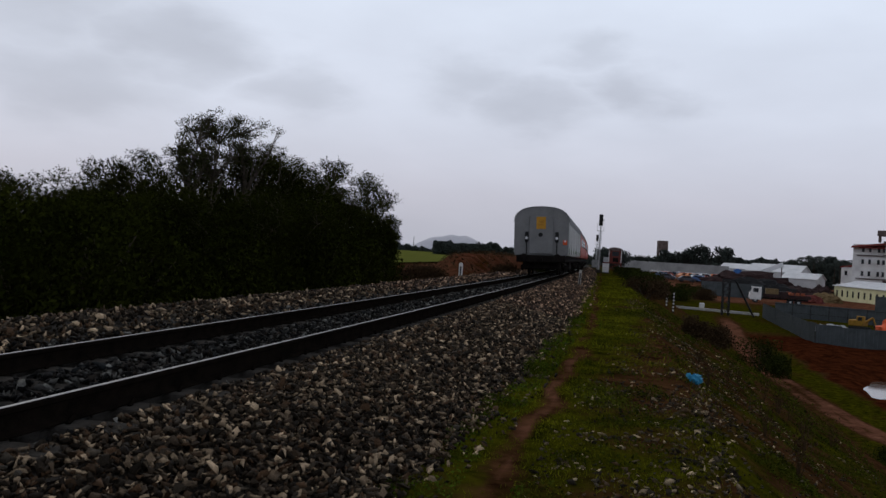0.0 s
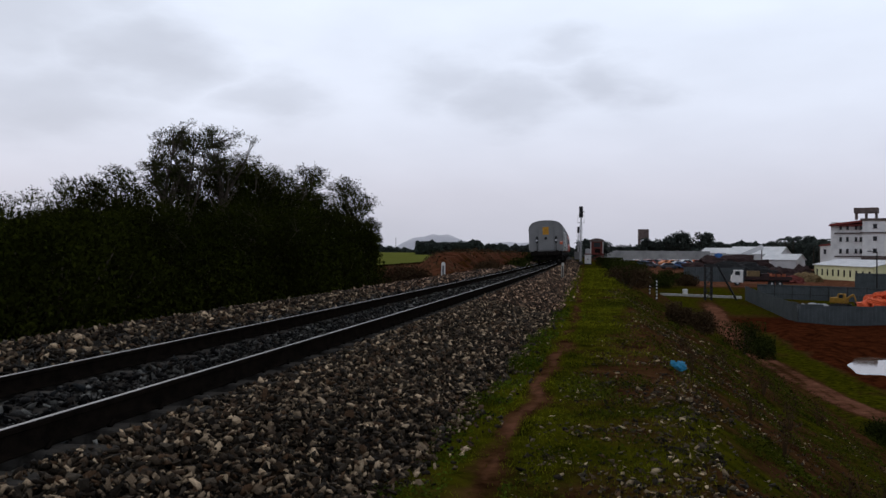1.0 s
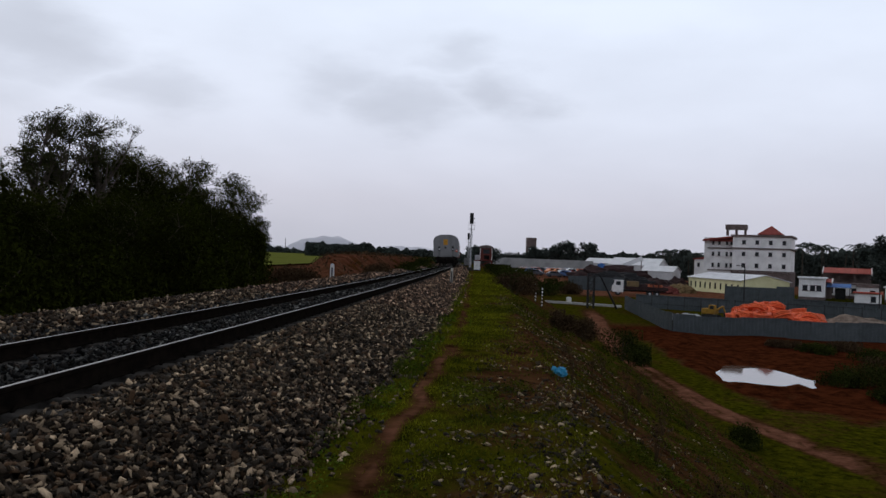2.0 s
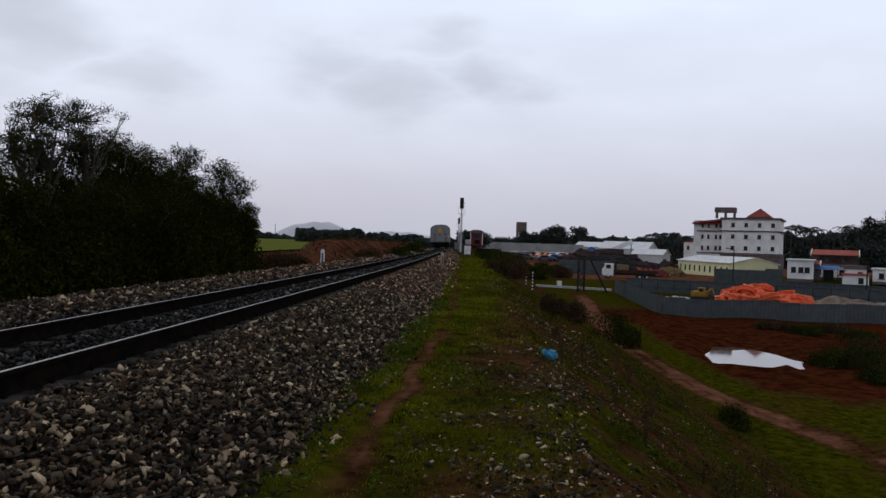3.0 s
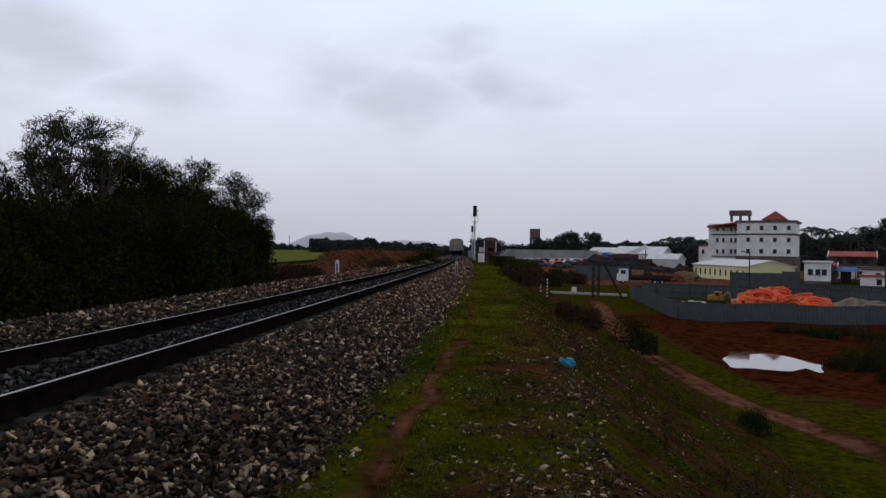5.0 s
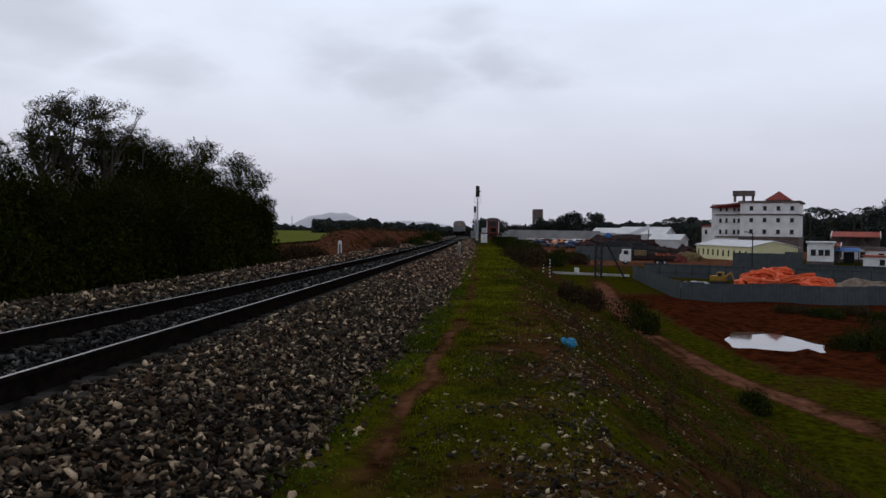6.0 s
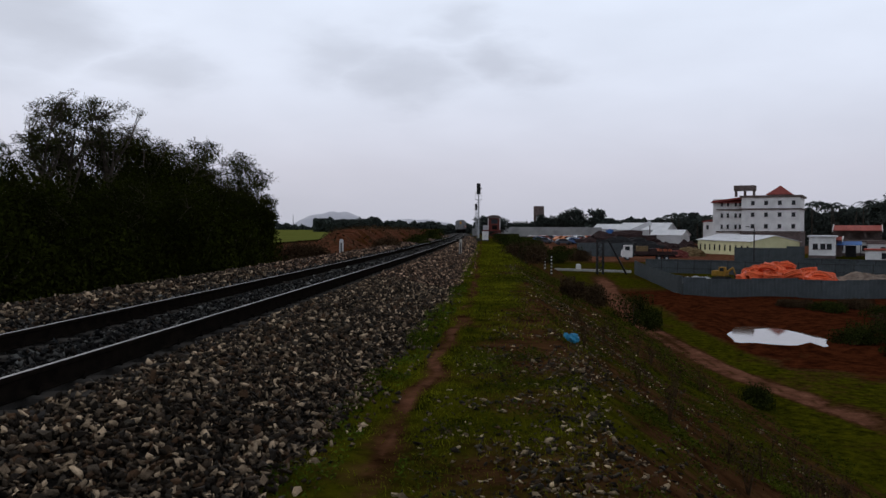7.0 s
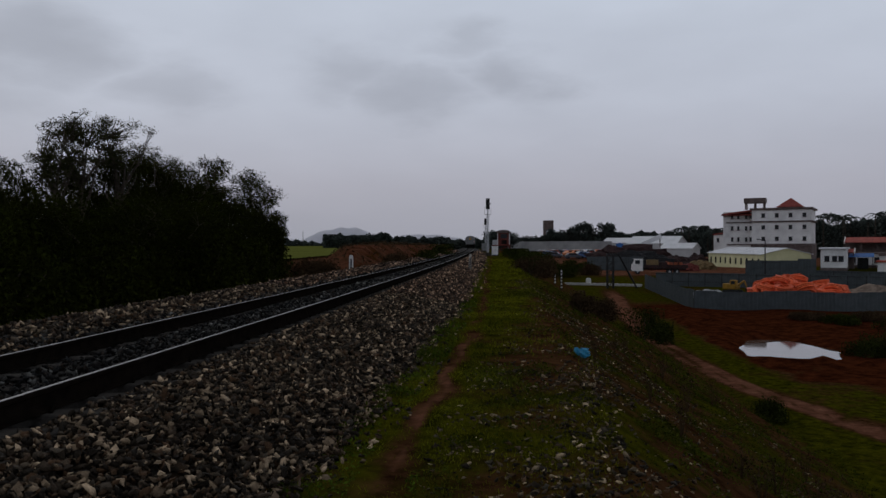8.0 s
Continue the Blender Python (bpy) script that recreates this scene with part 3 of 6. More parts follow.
def make_van():
    v_ = thing("parcel_van", Matrix(), "grey parcel van with a yellow end panel, last on the train", "railway coach")
    low = arc_profile(3.24, 3.18, 4.10)
    part("body", prism(low, 0.0, 21.9), M_SIDE, v_, "pale grey van side")
    # end wall, proud of the body
    bm = prism([(x * 0.985, z - 0.01) for x, z in low], -0.06, 0.0)
    bmesh.ops.bevel(bm, geom=[e for e in bm.edges if abs(e.verts[0].co.y - e.verts[1].co.y) < 0.001 and e.verts[0].co.y < -0.03], offset=0.04, segments=2, affect="EDGES")
    end = part("end_wall", bm, M_COACH, v_, "grey painted end wall")
    top = [(x * 1.012, z + 0.012) for x, z in low if z >= 3.17]
    inner = [(x * 0.998, z - 0.004) for x, z in low if z >= 3.17]
    part("roof", prism(top + inner[::-1], -0.10, 21.95), M_COACHROOF, v_, "dark grey curved roof")
    part("blocked_gangway", box((1.42, 0.10, 2.25), (0, -0.11, 2.42), bevel=0.03), M_COACH, end, "blanked-off gangway door")
    part("panel", box((0.56, 0.02, 0.72), (-0.02, -0.172, 3.12), bevel=0.004), M_YELLOW, end, "faded yellow square panel")
    bm = bmesh.new()
    for i, (w, h, x, z) in enumerate(((0.30, 0.05, 0, 3.22), (0.24, 0.05, 0.02, 3.12), (0.34, 0.05, -0.01, 3.0))):
        box((w, 0.006, h), (x, -0.184, z), bevel=0, bm=bm)
    part("writing_bar", bm, mat("ochre_lettering", (0.30, 0.14, 0.02), (0.36, 0.18, 0.03), 3, 0.7, 0, 0), end)
    part("end_port", rod((-0.04, -0.17, 2.42), (-0.04, -0.20, 2.42), 0.13, n=16), M_BLACK, end, "round black port")
    for x in (-0.86, 0.92):
        part("grab_rail", rod((x, -0.13, 1.25), (x, -0.13, 2.1), 0.03), M_BLACK, end)
        part("lamp_bracket", box((0.20, 0.10, 0.62), (x, -0.11, 2.28), bevel=0.02), M_BLACK, end)
        lamp = part("tail_lamp", rod((x, -0.16, 2.22), (x, -0.28, 2.22), 0.10, n=14), M_BLACK, end, "round marker lamp")
        part("lens", rod((x, -0.28, 2.22), (x, -0.295, 2.22), 0.085, n=14), M_LAMP, lamp, "clear lens")
    board = part("tail_board", box((0.24, 0.05, 0.28), (1.40, -0.10, 1.98), bevel=0.01), M_REDLAMP, end, "red tail board")
    part("board_lamp", rod((1.40, -0.125, 2.06), (1.40, -0.15, 2.06), 0.06, n=10), M_LAMP, board)
    part("headstock", box((2.9, 0.20, 0.42), (0, -0.02, 1.0), bevel=0.03), M_DARK, v_, "dirty black headstock")
    for x in (-0.98, 0.98):
        part("buffer_shank", rod((x, 0, 1.06), (x, -0.42, 1.06), 0.12, n=12), M_DARK, v_)
        part("buffer_head", rod((x, -0.42, 1.06), (x, -0.50, 1.06), 0.24, n=18), M_DARK, v_, "round black buffer")
    part("coupler", box((0.24, 0.55, 0.28), (0, -0.28, 0.92), bevel=0.05), M_DARK, v_)
    for x in (-0.35, 0.4):
        part("brake_hose", rod((x, -0.1, 0.95), (x + 0.08, -0.22, 0.42), 0.03), M_DARK, v_)
    part("underframe", box((2.7, 21.4, 0.32), (0, 10.95, 0.98), bevel=0.03), M_DARK, v_)
    # plain dark block added to fill the black space beneath the van's end
    part("dark_mass", box((2.2, 1.2, 0.5), (0, 1.0, 0.62), bevel=0.08), M_DARK, v_)
    part("battery_box", box((2.5, 3.0, 0.55), (0, 11.0, 0.62), bevel=0.05), M_DARK, v_)
    make_bogie(v_, 3.4)
    make_bogie(v_, 18.5)
    for sx in (-1, 1):
        part("green_band", box((0.012, 21.6, 0.22), (sx * 1.622, 10.95, 1.50), bevel=0), M_GREEN, v_, "green band along the sill")
        part("upper_band", box((0.012, 21.6, 0.16), (sx * 1.622, 10.95, 3.12), bevel=0), M_COACHROOF, v_)
        for y, w in ((1.4, 1.1), (4.6, 1.9), (8.2, 1.9), (13.2, 1.9), (16.8, 1.9), (20.4, 1.1)):
            d = part("sliding_door", box((0.03, w, 1.75), (sx * 1.632, y, 2.18), bevel=0.008), M_SIDE, v_, "pale ribbed side door")
            for k in (-0.5, 0.5):
                part("door_gap", box((0.012, 0.30, 1.78), (sx * 1.640, y + k * w, 2.18), bevel=0), M_BLACK, d)
    return v_


def make_coach():
    c = thing("passenger_coach", Matrix(), "red passenger coach of a train running on the rails", "railway coach", "passenger coaches")
    low = arc_profile(3.24, 3.18, 4.10)
    part("body", prism(low, 0.0, 21.9), M_COACHRED, c)
    top = [(x * 1.012, z + 0.012) for x, z in low if z >= 3.17]
    inner = [(x * 0.998, z - 0.004) for x, z in low if z >= 3.17]
    part("roof", prism(top + inner[::-1], -0.02, 21.92), M_COACHROOF, c, "dark grey curved roof")
    part("gangway", box((1.5, 0.5, 2.5), (0, -0.25, 2.3), bevel=0.05), M_BLACK, c, "black gangway bellows")
    part("underframe", box((2.7, 21.4, 0.32), (0, 10.95, 0.98), bevel=0.03), M_DARK, c)
    make_bogie(c, 3.4)
    make_bogie(c, 18.5)
    for sx in (-1, 1):
        for i in range(9):
            part("window", box((0.03, 1.1, 0.72), (sx * 1.625, 2.9 + i * 2.0, 2.55), bevel=0.02), M_GLASS, c, "dark window")
        for y in (0.75, 21.1):
            part("door", box((0.03, 0.85, 2.1), (sx * 1.625, y, 2.25), bevel=0.02), M_COACHRED, c)
    return c


TRAIN_S, TRAIN_V = 47.5, 28.25
van = make_van()
coaches = [make_coach()]
for _ in range(3):
    coaches.append(copy_thing(coaches[0], Matrix()))


def train_pose(s):
    a, b = W(s + 3.4, RAIL_L - GAUGE / 2, -DROP / 2), W(s + 18.5, RAIL_L - GAUGE / 2, -DROP / 2)
    d = (b - a).normalized()
    o = a - d * 3.4
    side = d.cross(Vector((0, 0, 1))).normalized()
    up = side.cross(d)
    m = Matrix((side, d, up)).transposed().to_4x4()
    return Matrix.Translation(o) @ m @ pose(0, 0, 0, 0, -CANT, 0)


# ---- signals and posts along the line ----
def make_signal(m, height, label):
    g = thing("railway_signal", m, label, "railway signal", "signals beside the line")
    part("base", box((0.7, 0.7, 0.5), (0, 0, 0.15), bevel=0.03), M_CONCRETE, g, "concrete foot")
    part("mast", rod((0, 0, 0.3), (0, 0, height - 1.0), 0.085, 0.075, 12), M_SILVER, g, "silver tubular mast")
    hd = part("signal_head", box((0.42, 0.26, 1.35), (0, 0, height - 0.55), bevel=0.08), M_BLACK, g, "black signal head")
    part("backing_plate", box((0.5, 0.03, 1.45), (0, 0.14, height - 0.55), bevel=0.06), M_BLACK, hd)
    for k in range(3):
        z = height - 0.12 - 0.42 * k
        part("hood", rod((0, -0.12, z), (0, -0.40, z - 0.03), 0.15, 0.14, 14), M_BLACK, hd, "round black hood")
        part("hood", rod((0.34 if k == 1 else 0.0, 0.1, z), (0.34 if k == 1 else 0.0, -0.2, z), 0.08, n=10), M_BLACK, hd)
    plat = part("platform", box((0.9, 0.6, 0.05), (0, -0.1, height - 1.95), bevel=0.01), M_SILVER, g, "small service platform")
    for x in (-0.42, 0.42):
        for y in (-0.38, 0.18):
            part("rail_post", rod((x, y, height - 1.95), (x, y, height - 1.0), 0.02, n=6), M_WHITE, plat)
    for z in (height - 1.45, height - 1.0):
        for x in (-0.42, 0.42):
            part("hand_rail", rod((x, -0.38, z), (x, 0.18, z), 0.018, n=6), M_WHITE, plat)
        part("hand_rail", rod((-0.42, 0.18, z), (0.42, 0.18, z), 0.018, n=6), M_WHITE, plat)
    ld = part("ladder", rod((-0.17, 0.25, 0.3), (-0.17, 0.25, height - 1.9), 0.02, n=6), M_SILVER, g, "thin steel ladder")
    part("ladder_side", rod((0.17, 0.25, 0.3), (0.17, 0.25, height - 1.9), 0.02, n=6), M_SILVER, ld)
    for i in range(int((height - 2.4) / 0.3)):
        z = 0.5 + 0.3 * i
        part("rung", rod((-0.17, 0.25, z), (0.17, 0.25, z), 0.012, n=5), M_SILVER, ld)
    return g


def make_cabinet(m, w, h, label, material):
    c = thing("location_box", m, label, "equipment box")
    part("plinth", box((w + 0.15, 0.75, 0.3), (0, 0, 0.1), bevel=0.02), M_CONCRETE, c)
    part("body", box((w, 0.6, h), (0, 0, 0.25 + h / 2), bevel=0.02), material, c)
    part("lid", box((w + 0.12, 0.72, 0.06), (0, 0, 0.28 + h), bevel=0.015), material, c)
    for x in (-w / 4, w / 4):
        d = part("door", box((w / 2 - 0.04, 0.02, h - 0.1), (x, -0.31, 0.25 + h / 2), bevel=0.005), material, c)
        part("handle", box((0.03, 0.03, 0.15), (x * 0.3, -0.33, 0.3 + h / 2), bevel=0.005), M_BLACK, d)
    return c


SIG1 = put(105, -1.25)
make_signal(SIG1, 7.35, "tall three-light railway signal on a silver mast beside the line")
make_signal(put(178, -0.95), 7.1, "further railway signal on a silver mast beside the line")
make_cabinet(put(104, -0.35, -0.1), 0.8, 1.05, "white steel equipment box at the foot of a signal", M_WHITE)
make_cabinet(put(172, -1.2, -0.05), 1.3, 1.5, "grey steel equipment box beside the line", M_COACH)


def make_km_post(m, h, label, banded):
    g = thing("distance_post", m, label, "marker post")
    if banded:
        bm = bmesh.new()
        prof = [(-0.09, -0.2), (0.09, -0.2), (0.09, h - 0.12)] + [(0.09 * math.cos(math.pi * i / 8), h - 0.12 + 0.10 * math.sin(math.pi * i / 8)) for i in range(1, 8)] + [(-0.09, h - 0.12)]
        part("slab", prism(prof, -0.05, 0.05, bm), M_WHITE, g)
        part("dark_panel", box((0.085, 0.012, h * 0.62), (0.0, -0.056, h * 0.40), bevel=0.0), M_COACH, g, "grey inset panel")
        for z in (h * 0.62, h * 0.45, h * 0.28):
            part("figure_bar", box((0.05, 0.012, 0.06), (0.0, -0.064, z), bevel=0), M_BLACK, g)
    else:
        part("post", box((0.13, 0.13, h + 0.3), (0, 0, h / 2 - 0.15), bevel=0.02), M_KERB, g)
        part("black_face", box((0.06, 0.012, h * 0.72), (0, -0.07, h * 0.45), bevel=0), M_BLACK, g)
    return g


p_ = W(37.7, -7.4, -0.09)
make_km_post(pose(p_.x, p_.y, p_.z, 0, 0, -8), 0.68, "white painted concrete distance post on the ballast shoulder", True)
p_ = W(44.5, -2.0, -0.42)
make_km_post(pose(p_.x, p_.y, p_.z, 0, 2, -10), 0.92, "grey and black concrete post on the ballast edge", False)


# ---- loose stones of the ballast ----
STONE_SHAPES = []
srng = np.random.RandomState(11)
for _ in range(14):
    bm = bmesh.new()
    for q in range(8):
        d = srng.normal(size=3)
        d /= np.linalg.norm(d)
        bm.verts.new(d * np.array((1.2, 0.82, 0.40)) * srng.uniform(0.75, 1.25))
    r_ = bmesh.ops.convex_hull(bm, input=bm.verts[:])
    bmesh.ops.delete(bm, geom=list({g_ for g_ in r_["geom_interior"] if isinstance(g_, bmesh.types.BMVert)}), context="VERTS")
    bmesh.ops.triangulate(bm, faces=bm.faces[:])
    bm.verts.index_update()
    STONE_SHAPES.append((np.array([v_.co[:] for v_ in bm.verts]), np.array([[v_.index for v_ in f.verts] for f in bm.faces])))
    bm.free()


def rotations(n, rng, tilt=0.5):
    a, b, c = rng.uniform(0, 6.28, n), rng.normal(0, tilt, n), rng.normal(0, tilt, n)
    ca, sa, cb, sb, cc, sc = np.cos(a), np.sin(a), np.cos(b), np.sin(b), np.cos(c), np.sin(c)
    z, o = np.zeros(n), np.ones(n)
    A = np.stack([ca, -sa, z, sa, ca, z, z, z, o], 1).reshape(n, 3, 3)
    B = np.stack([o, z, z, z, cb, -sb, z, sb, cb], 1).reshape(n, 3, 3)
    C = np.stack([cc, z, sc, z, o, z, -sc, z, cc], 1).reshape(n, 3, 3)
    return A @ B @ C


def scatter(name, places, sizes, material, parent, rng, tilt=0.5, kind="stuff", shapes=STONE_SHAPES):
    n = len(places)
    which = rng.randint(0, len(shapes), n)
    rot = rotations(n, rng, tilt)
    V, F, base = [], [], 0
    for k, (sv_, sf) in enumerate(shapes):
        m = which == k
        if not m.any():
            continue
        pts = np.einsum("nij,vj->nvi", rot[m], sv_) * sizes[m][:, None, None] + places[m][:, None, :]
        nv = len(sv_)
        F.append((sf[None] + (base + np.arange(m.sum()) * nv)[:, None, None]).reshape(-1, 3))
        V.append(pts.reshape(-1, 3))
        base += m.sum() * nv
    V, F = np.concatenate(V), np.concatenate(F)
    me = bpy.data.meshes.new(name)
    me.vertices.add(len(V))
    me.vertices.foreach_set("co", V.astype(np.float32).ravel())
    me.loops.add(len(F) * 3)
    me.loops.foreach_set("vertex_index", F.astype(np.int32).ravel())
    me.polygons.add(len(F))
    me.polygons.foreach_set("loop_start", np.arange(0, len(F) * 3, 3, dtype=np.int32))
    me.update(calc_edges=True)
    me.materials.append(material)
    ob = new(name, me)
    if parent is not None:
        ob.parent = parent
    return tagged(ob, kind=kind)


def stone_places(s0, s1, l0, l1, per, rng):
    n = int((s1 - s0) * (l1 - l0) * per)
    s, l = rng.uniform(s0, s1, n), rng.uniform(l0, l1, n)
    x, y = W(s, l)
    off = (l > -5.82) & (l < -2.98)
    # no stones on the rails or on the sleepers' tops
    on_rail = (abs(l - RAIL_L) < 0.14) | (abs(l - RAIL_L + GAUGE) < 0.14)
    on_sleeper = off & (abs((s + 6.0 + 0.325) % 0.65 - 0.325) < 0.15)
    keep = ~on_rail & ~(on_sleeper & (rng.uniform(0, 1, n) < 0.5))
    z = track_z(s) + bed_z(l, s) + rng.uniform(-0.03, 0.028, n)
    # a few strays roll past the toe into the grass
    over = l - toe_l(s)
    keep &= rng.uniform(0, 1, n) > smooth(-0.08, 0.10, over) * 0.93
    z = np.where(over > 0, np.maximum(z, track_z(s) - 0.465), z)
    keep &= over < 0.32
    return np.stack([x, y, z], 1)[keep]


def lay_ballast():
    rng = np.random.RandomState(3)
    for s0, s1, l0, l1, per, size in (
            (-7, 1.5, -3.45, -0.9, 300, 0.045), (1.5, 9, -3.5, -0.8, 950, 0.029), (9, 20, -3.5, -0.7, 520, 0.035), (20, 45, -3.4, -0.8, 230, 0.044), (45, 140, -3.2, -1.0, 42, 0.08),
            (-7, 3, -6.0, -3.2, 200, 0.045), (3, 18, -6.0, -3.2, 280, 0.036), (18, 45, -6.0, -3.2, 120, 0.05), (45, 120, -6.0, -3.2, 24, 0.08),
            (-7, 5, -8.5, -5.8, 150, 0.05), (5, 22, -8.5, -5.8, 220, 0.042), (22, 45, -8.5, -5.9, 110, 0.058), (45, 140, -8.5, -6.0, 30, 0.09)):
        pl = stone_places(s0, s1, l0, l1, per, rng)
        scatter("ballast_stones", pl, size * np.exp(np.clip(rng.normal(0, 0.36, len(pl)), -0.8, 0.55)), M_STONE_OIL if l1 == -3.2 and l0 == -6.0 else (M_STONE_FAR_LIT if s0 >= 20 else M_STONE), bed, rng, 0.75)
    # the nearest stones, each one apart
    forms = []
    for k, (sv_, sf) in enumerate(STONE_SHAPES):
        forms.append(mesh_of("stone", sv_.tolist(), sf.tolist(), M_STONE_ONE))
    pl = stone_places(3.0, 6.5, -2.9, -1.3, 60, rng)[:300]
    for i, p in enumerate(pl):
        o = new("stone", forms[i % len(forms)])
        k = 0.034 * math.exp(rng.normal(0, 0.3))
        o.matrix_world = pose(p[0], p[1], p[2] + 0.035, rng.normal(0, 35), rng.normal(0, 35), rng.uniform(0, 360)) @ Matrix.Diagonal((k, k, k, 1))
        o.parent = bed


lay_ballast()


# ---- plants ----
def tube(verts, faces, a, b, r0, r1, n=6):
    a, b = np.array(a), np.array(b)
    d = b - a
    d = d / (np.linalg.norm(d) + 1e-9)
    u = np.cross(d, (0.3, 0.9, 0.1))
    u /= np.linalg.norm(u) + 1e-9
    w = np.cross(d, u)
    i0 = len(verts)
    for c, r in ((a, r0), (b, r1)):
        for k in range(n):
            t = 6.2832 * k / n
            verts.append(tuple(c + r * (u * math.cos(t) + w * math.sin(t))))
    for k in range(n):
        q = (k + 1) % n
        faces.append((i0 + k, i0 + q, i0 + n + q, i0 + n + k))


LEAF = [(np.array([(0, -1, 0), (0.42, -0.1, 0.10), (0, 1, -0.06), (-0.42, -0.1, 0.10)]), np.array([(0, 1, 2), (0, 2, 3)]))]


def make_tree(m, rng, height, spread, leaves, leaf_size, label, material=None, base=0.2, clumps=60, puff=0.24, shell=0.5, name="tree", category="tree"):
    """A tapered, bent trunk; a limb to every clump of leaves; clumps fill an uneven egg from base to top."""
    t = thing(name, m, label, category)
    verts, faces = [], []
    lean = np.clip(rng.normal(0, 0.02, 2), -0.04, 0.04) * height
    spine = [np.array((lean[0] * f * f, lean[1] * f * f, -0.15 + (height * 0.66 + 0.15) * f)) for f in np.linspace(0, 1, 6)]
    for k in range(5):
        tube(verts, faces, spine[k], spine[k + 1], height * 0.022 * (1 - 0.17 * k), height * 0.022 * (1 - 0.17 * (k + 1)), 7)
    mid_z, half = height * (1 + base) / 2, height * (1 - base) / 2
    bulge = rng.uniform(0, 6.28, 3)
    tips, nodes = [], [p_ for p_ in spine[2:]]

    def axis(z):
        return np.array([np.interp(z, [p_[2] for p_ in spine], [p_[a] for p_ in spine]) for a in (0, 1)] + [z])

    for k in range(8):
        a = 2.4 * k + rng.uniform(-0.4, 0.4)
        o = axis(height * rng.uniform(max(0.12, base - 0.15), 0.58))
        e = axis(min(0.80 * height, o[2] + height * rng.uniform(0.12, 0.3))) + np.array((math.cos(a), math.sin(a), 0)) * spread * rng.uniform(0.35, 0.65)
        h_ = (o + e) / 2 + rng.normal(0, 0.05, 3) * spread
        tube(verts, faces, o, h_, height * 0.011, height * 0.007, 6)
        tube(verts, faces, h_, e, height * 0.007, height * 0.003, 5)
        nodes += [h_, (h_ + e) / 2, e]
    nodes = np.array(nodes)
    for k in range(clumps):
        v_ = rng.normal(size=3)
        v_ /= np.linalg.norm(v_)
        q = rng.uniform(shell, 1.0) * (0.9 + 0.16 * math.sin(3 * v_[0] + bulge[0]) + 0.12 * math.sin(5 * v_[2] + bulge[1]))
        r = puff * spread * rng.uniform(0.6, 1.35)
        c = np.array((v_[0] * (spread - 0.6 * r) * q, v_[1] * (spread - 0.6 * r) * q, mid_z + v_[2] * (half - 0.7 * r) * q))
        c[:2] += lean * (c[2] / height) ** 2
        gap = np.linalg.norm(nodes - c, axis=1) + 0.6 * np.maximum(nodes[:, 2] - c[2], 0)
        o = nodes[np.argmin(gap)]
        tube(verts, faces, o, c, height * 0.003, height * 0.001, 4)
        for _ in range(3):
            tube(verts, faces, o + (c - o) * rng.uniform(0.5, 0.95), c + rng.normal(0, 0.45, 3) * r, height * 0.0014, height * 0.0006, 3)
        tips.append((c, r))
    up = np.array((1, 1, height / max(c[2] + 0.75 * r for c, r in tips)))
    verts = [tuple(np.array(v_) * up) for v_ in verts]
    tips = [(c * up, r) for c, r in tips]
    tr = new("trunk", mesh_of("trunk", verts, faces, M_BARK, True))
    tr.parent = t
    weight = np.array([r * r for _, r in tips])
    counts = np.maximum(4, leaves * weight / weight.sum()).astype(int)
    pl = []
    for (c, r), n in zip(tips, counts):
        d = rng.normal(size=(n, 3))
        d /= np.linalg.norm(d, axis=1)[:, None]
        rad = rng.uniform(0.35, 1.0, n) ** 0.6 * (1 + 0.22 * np.sin(7 * d[:, 0] + 3 * d[:, 2] + c[0]) + rng.normal(0, 0.10, n))
        pl.append(c + d * (rad * r)[:, None] * np.array((1, 1, 0.82)))
    pl = np.concatenate(pl)
    pl[:, 2] = np.maximum(pl[:, 2], 0.05)
    scatter("crown", pl, leaf_size * rng.uniform(0.6, 1.3, len(pl)), material or M_LEAF, t, rng, 0.6, "", LEAF)
    return t


def make_bush(m, rng, w, h, leaves, leaf_size, label, material=None, name="bush"):
    t = thing(name, m, label, "bush")
    verts, faces, pts = [], [], []
    for i in range(9):
        a = rng.uniform(0, 6.28)
        q = np.array((math.cos(a) * w * rng.uniform(0.1, 0.5), math.sin(a) * w * rng.uniform(0.1, 0.5), h * rng.uniform(0.45, 0.95)))
        tube(verts, faces, (0, 0, -0.1), q, 0.02 * h, 0.006 * h, 5)
        pts.append(q)
        pts.append(q * np.array((1.15, 1.15, 0.45)))
    st = new("branchwork", mesh_of("branchwork", verts, faces, M_BARK))
    st.parent = t
    per = leaves // len(pts)
    pl = np.concatenate([q + np.clip(rng.normal(0, 1, (per, 3)), -1.6, 1.6) * np.array((0.16 * w, 0.16 * w, 0.15 * h)) for q in pts])
    pl[:, 2] = np.maximum(pl[:, 2], 0.02)
    scatter("foliage", pl, leaf_size * rng.uniform(0.6, 1.3, len(pl)), material or M_BUSH, t, rng, 0.9, "", LEAF)
    return t


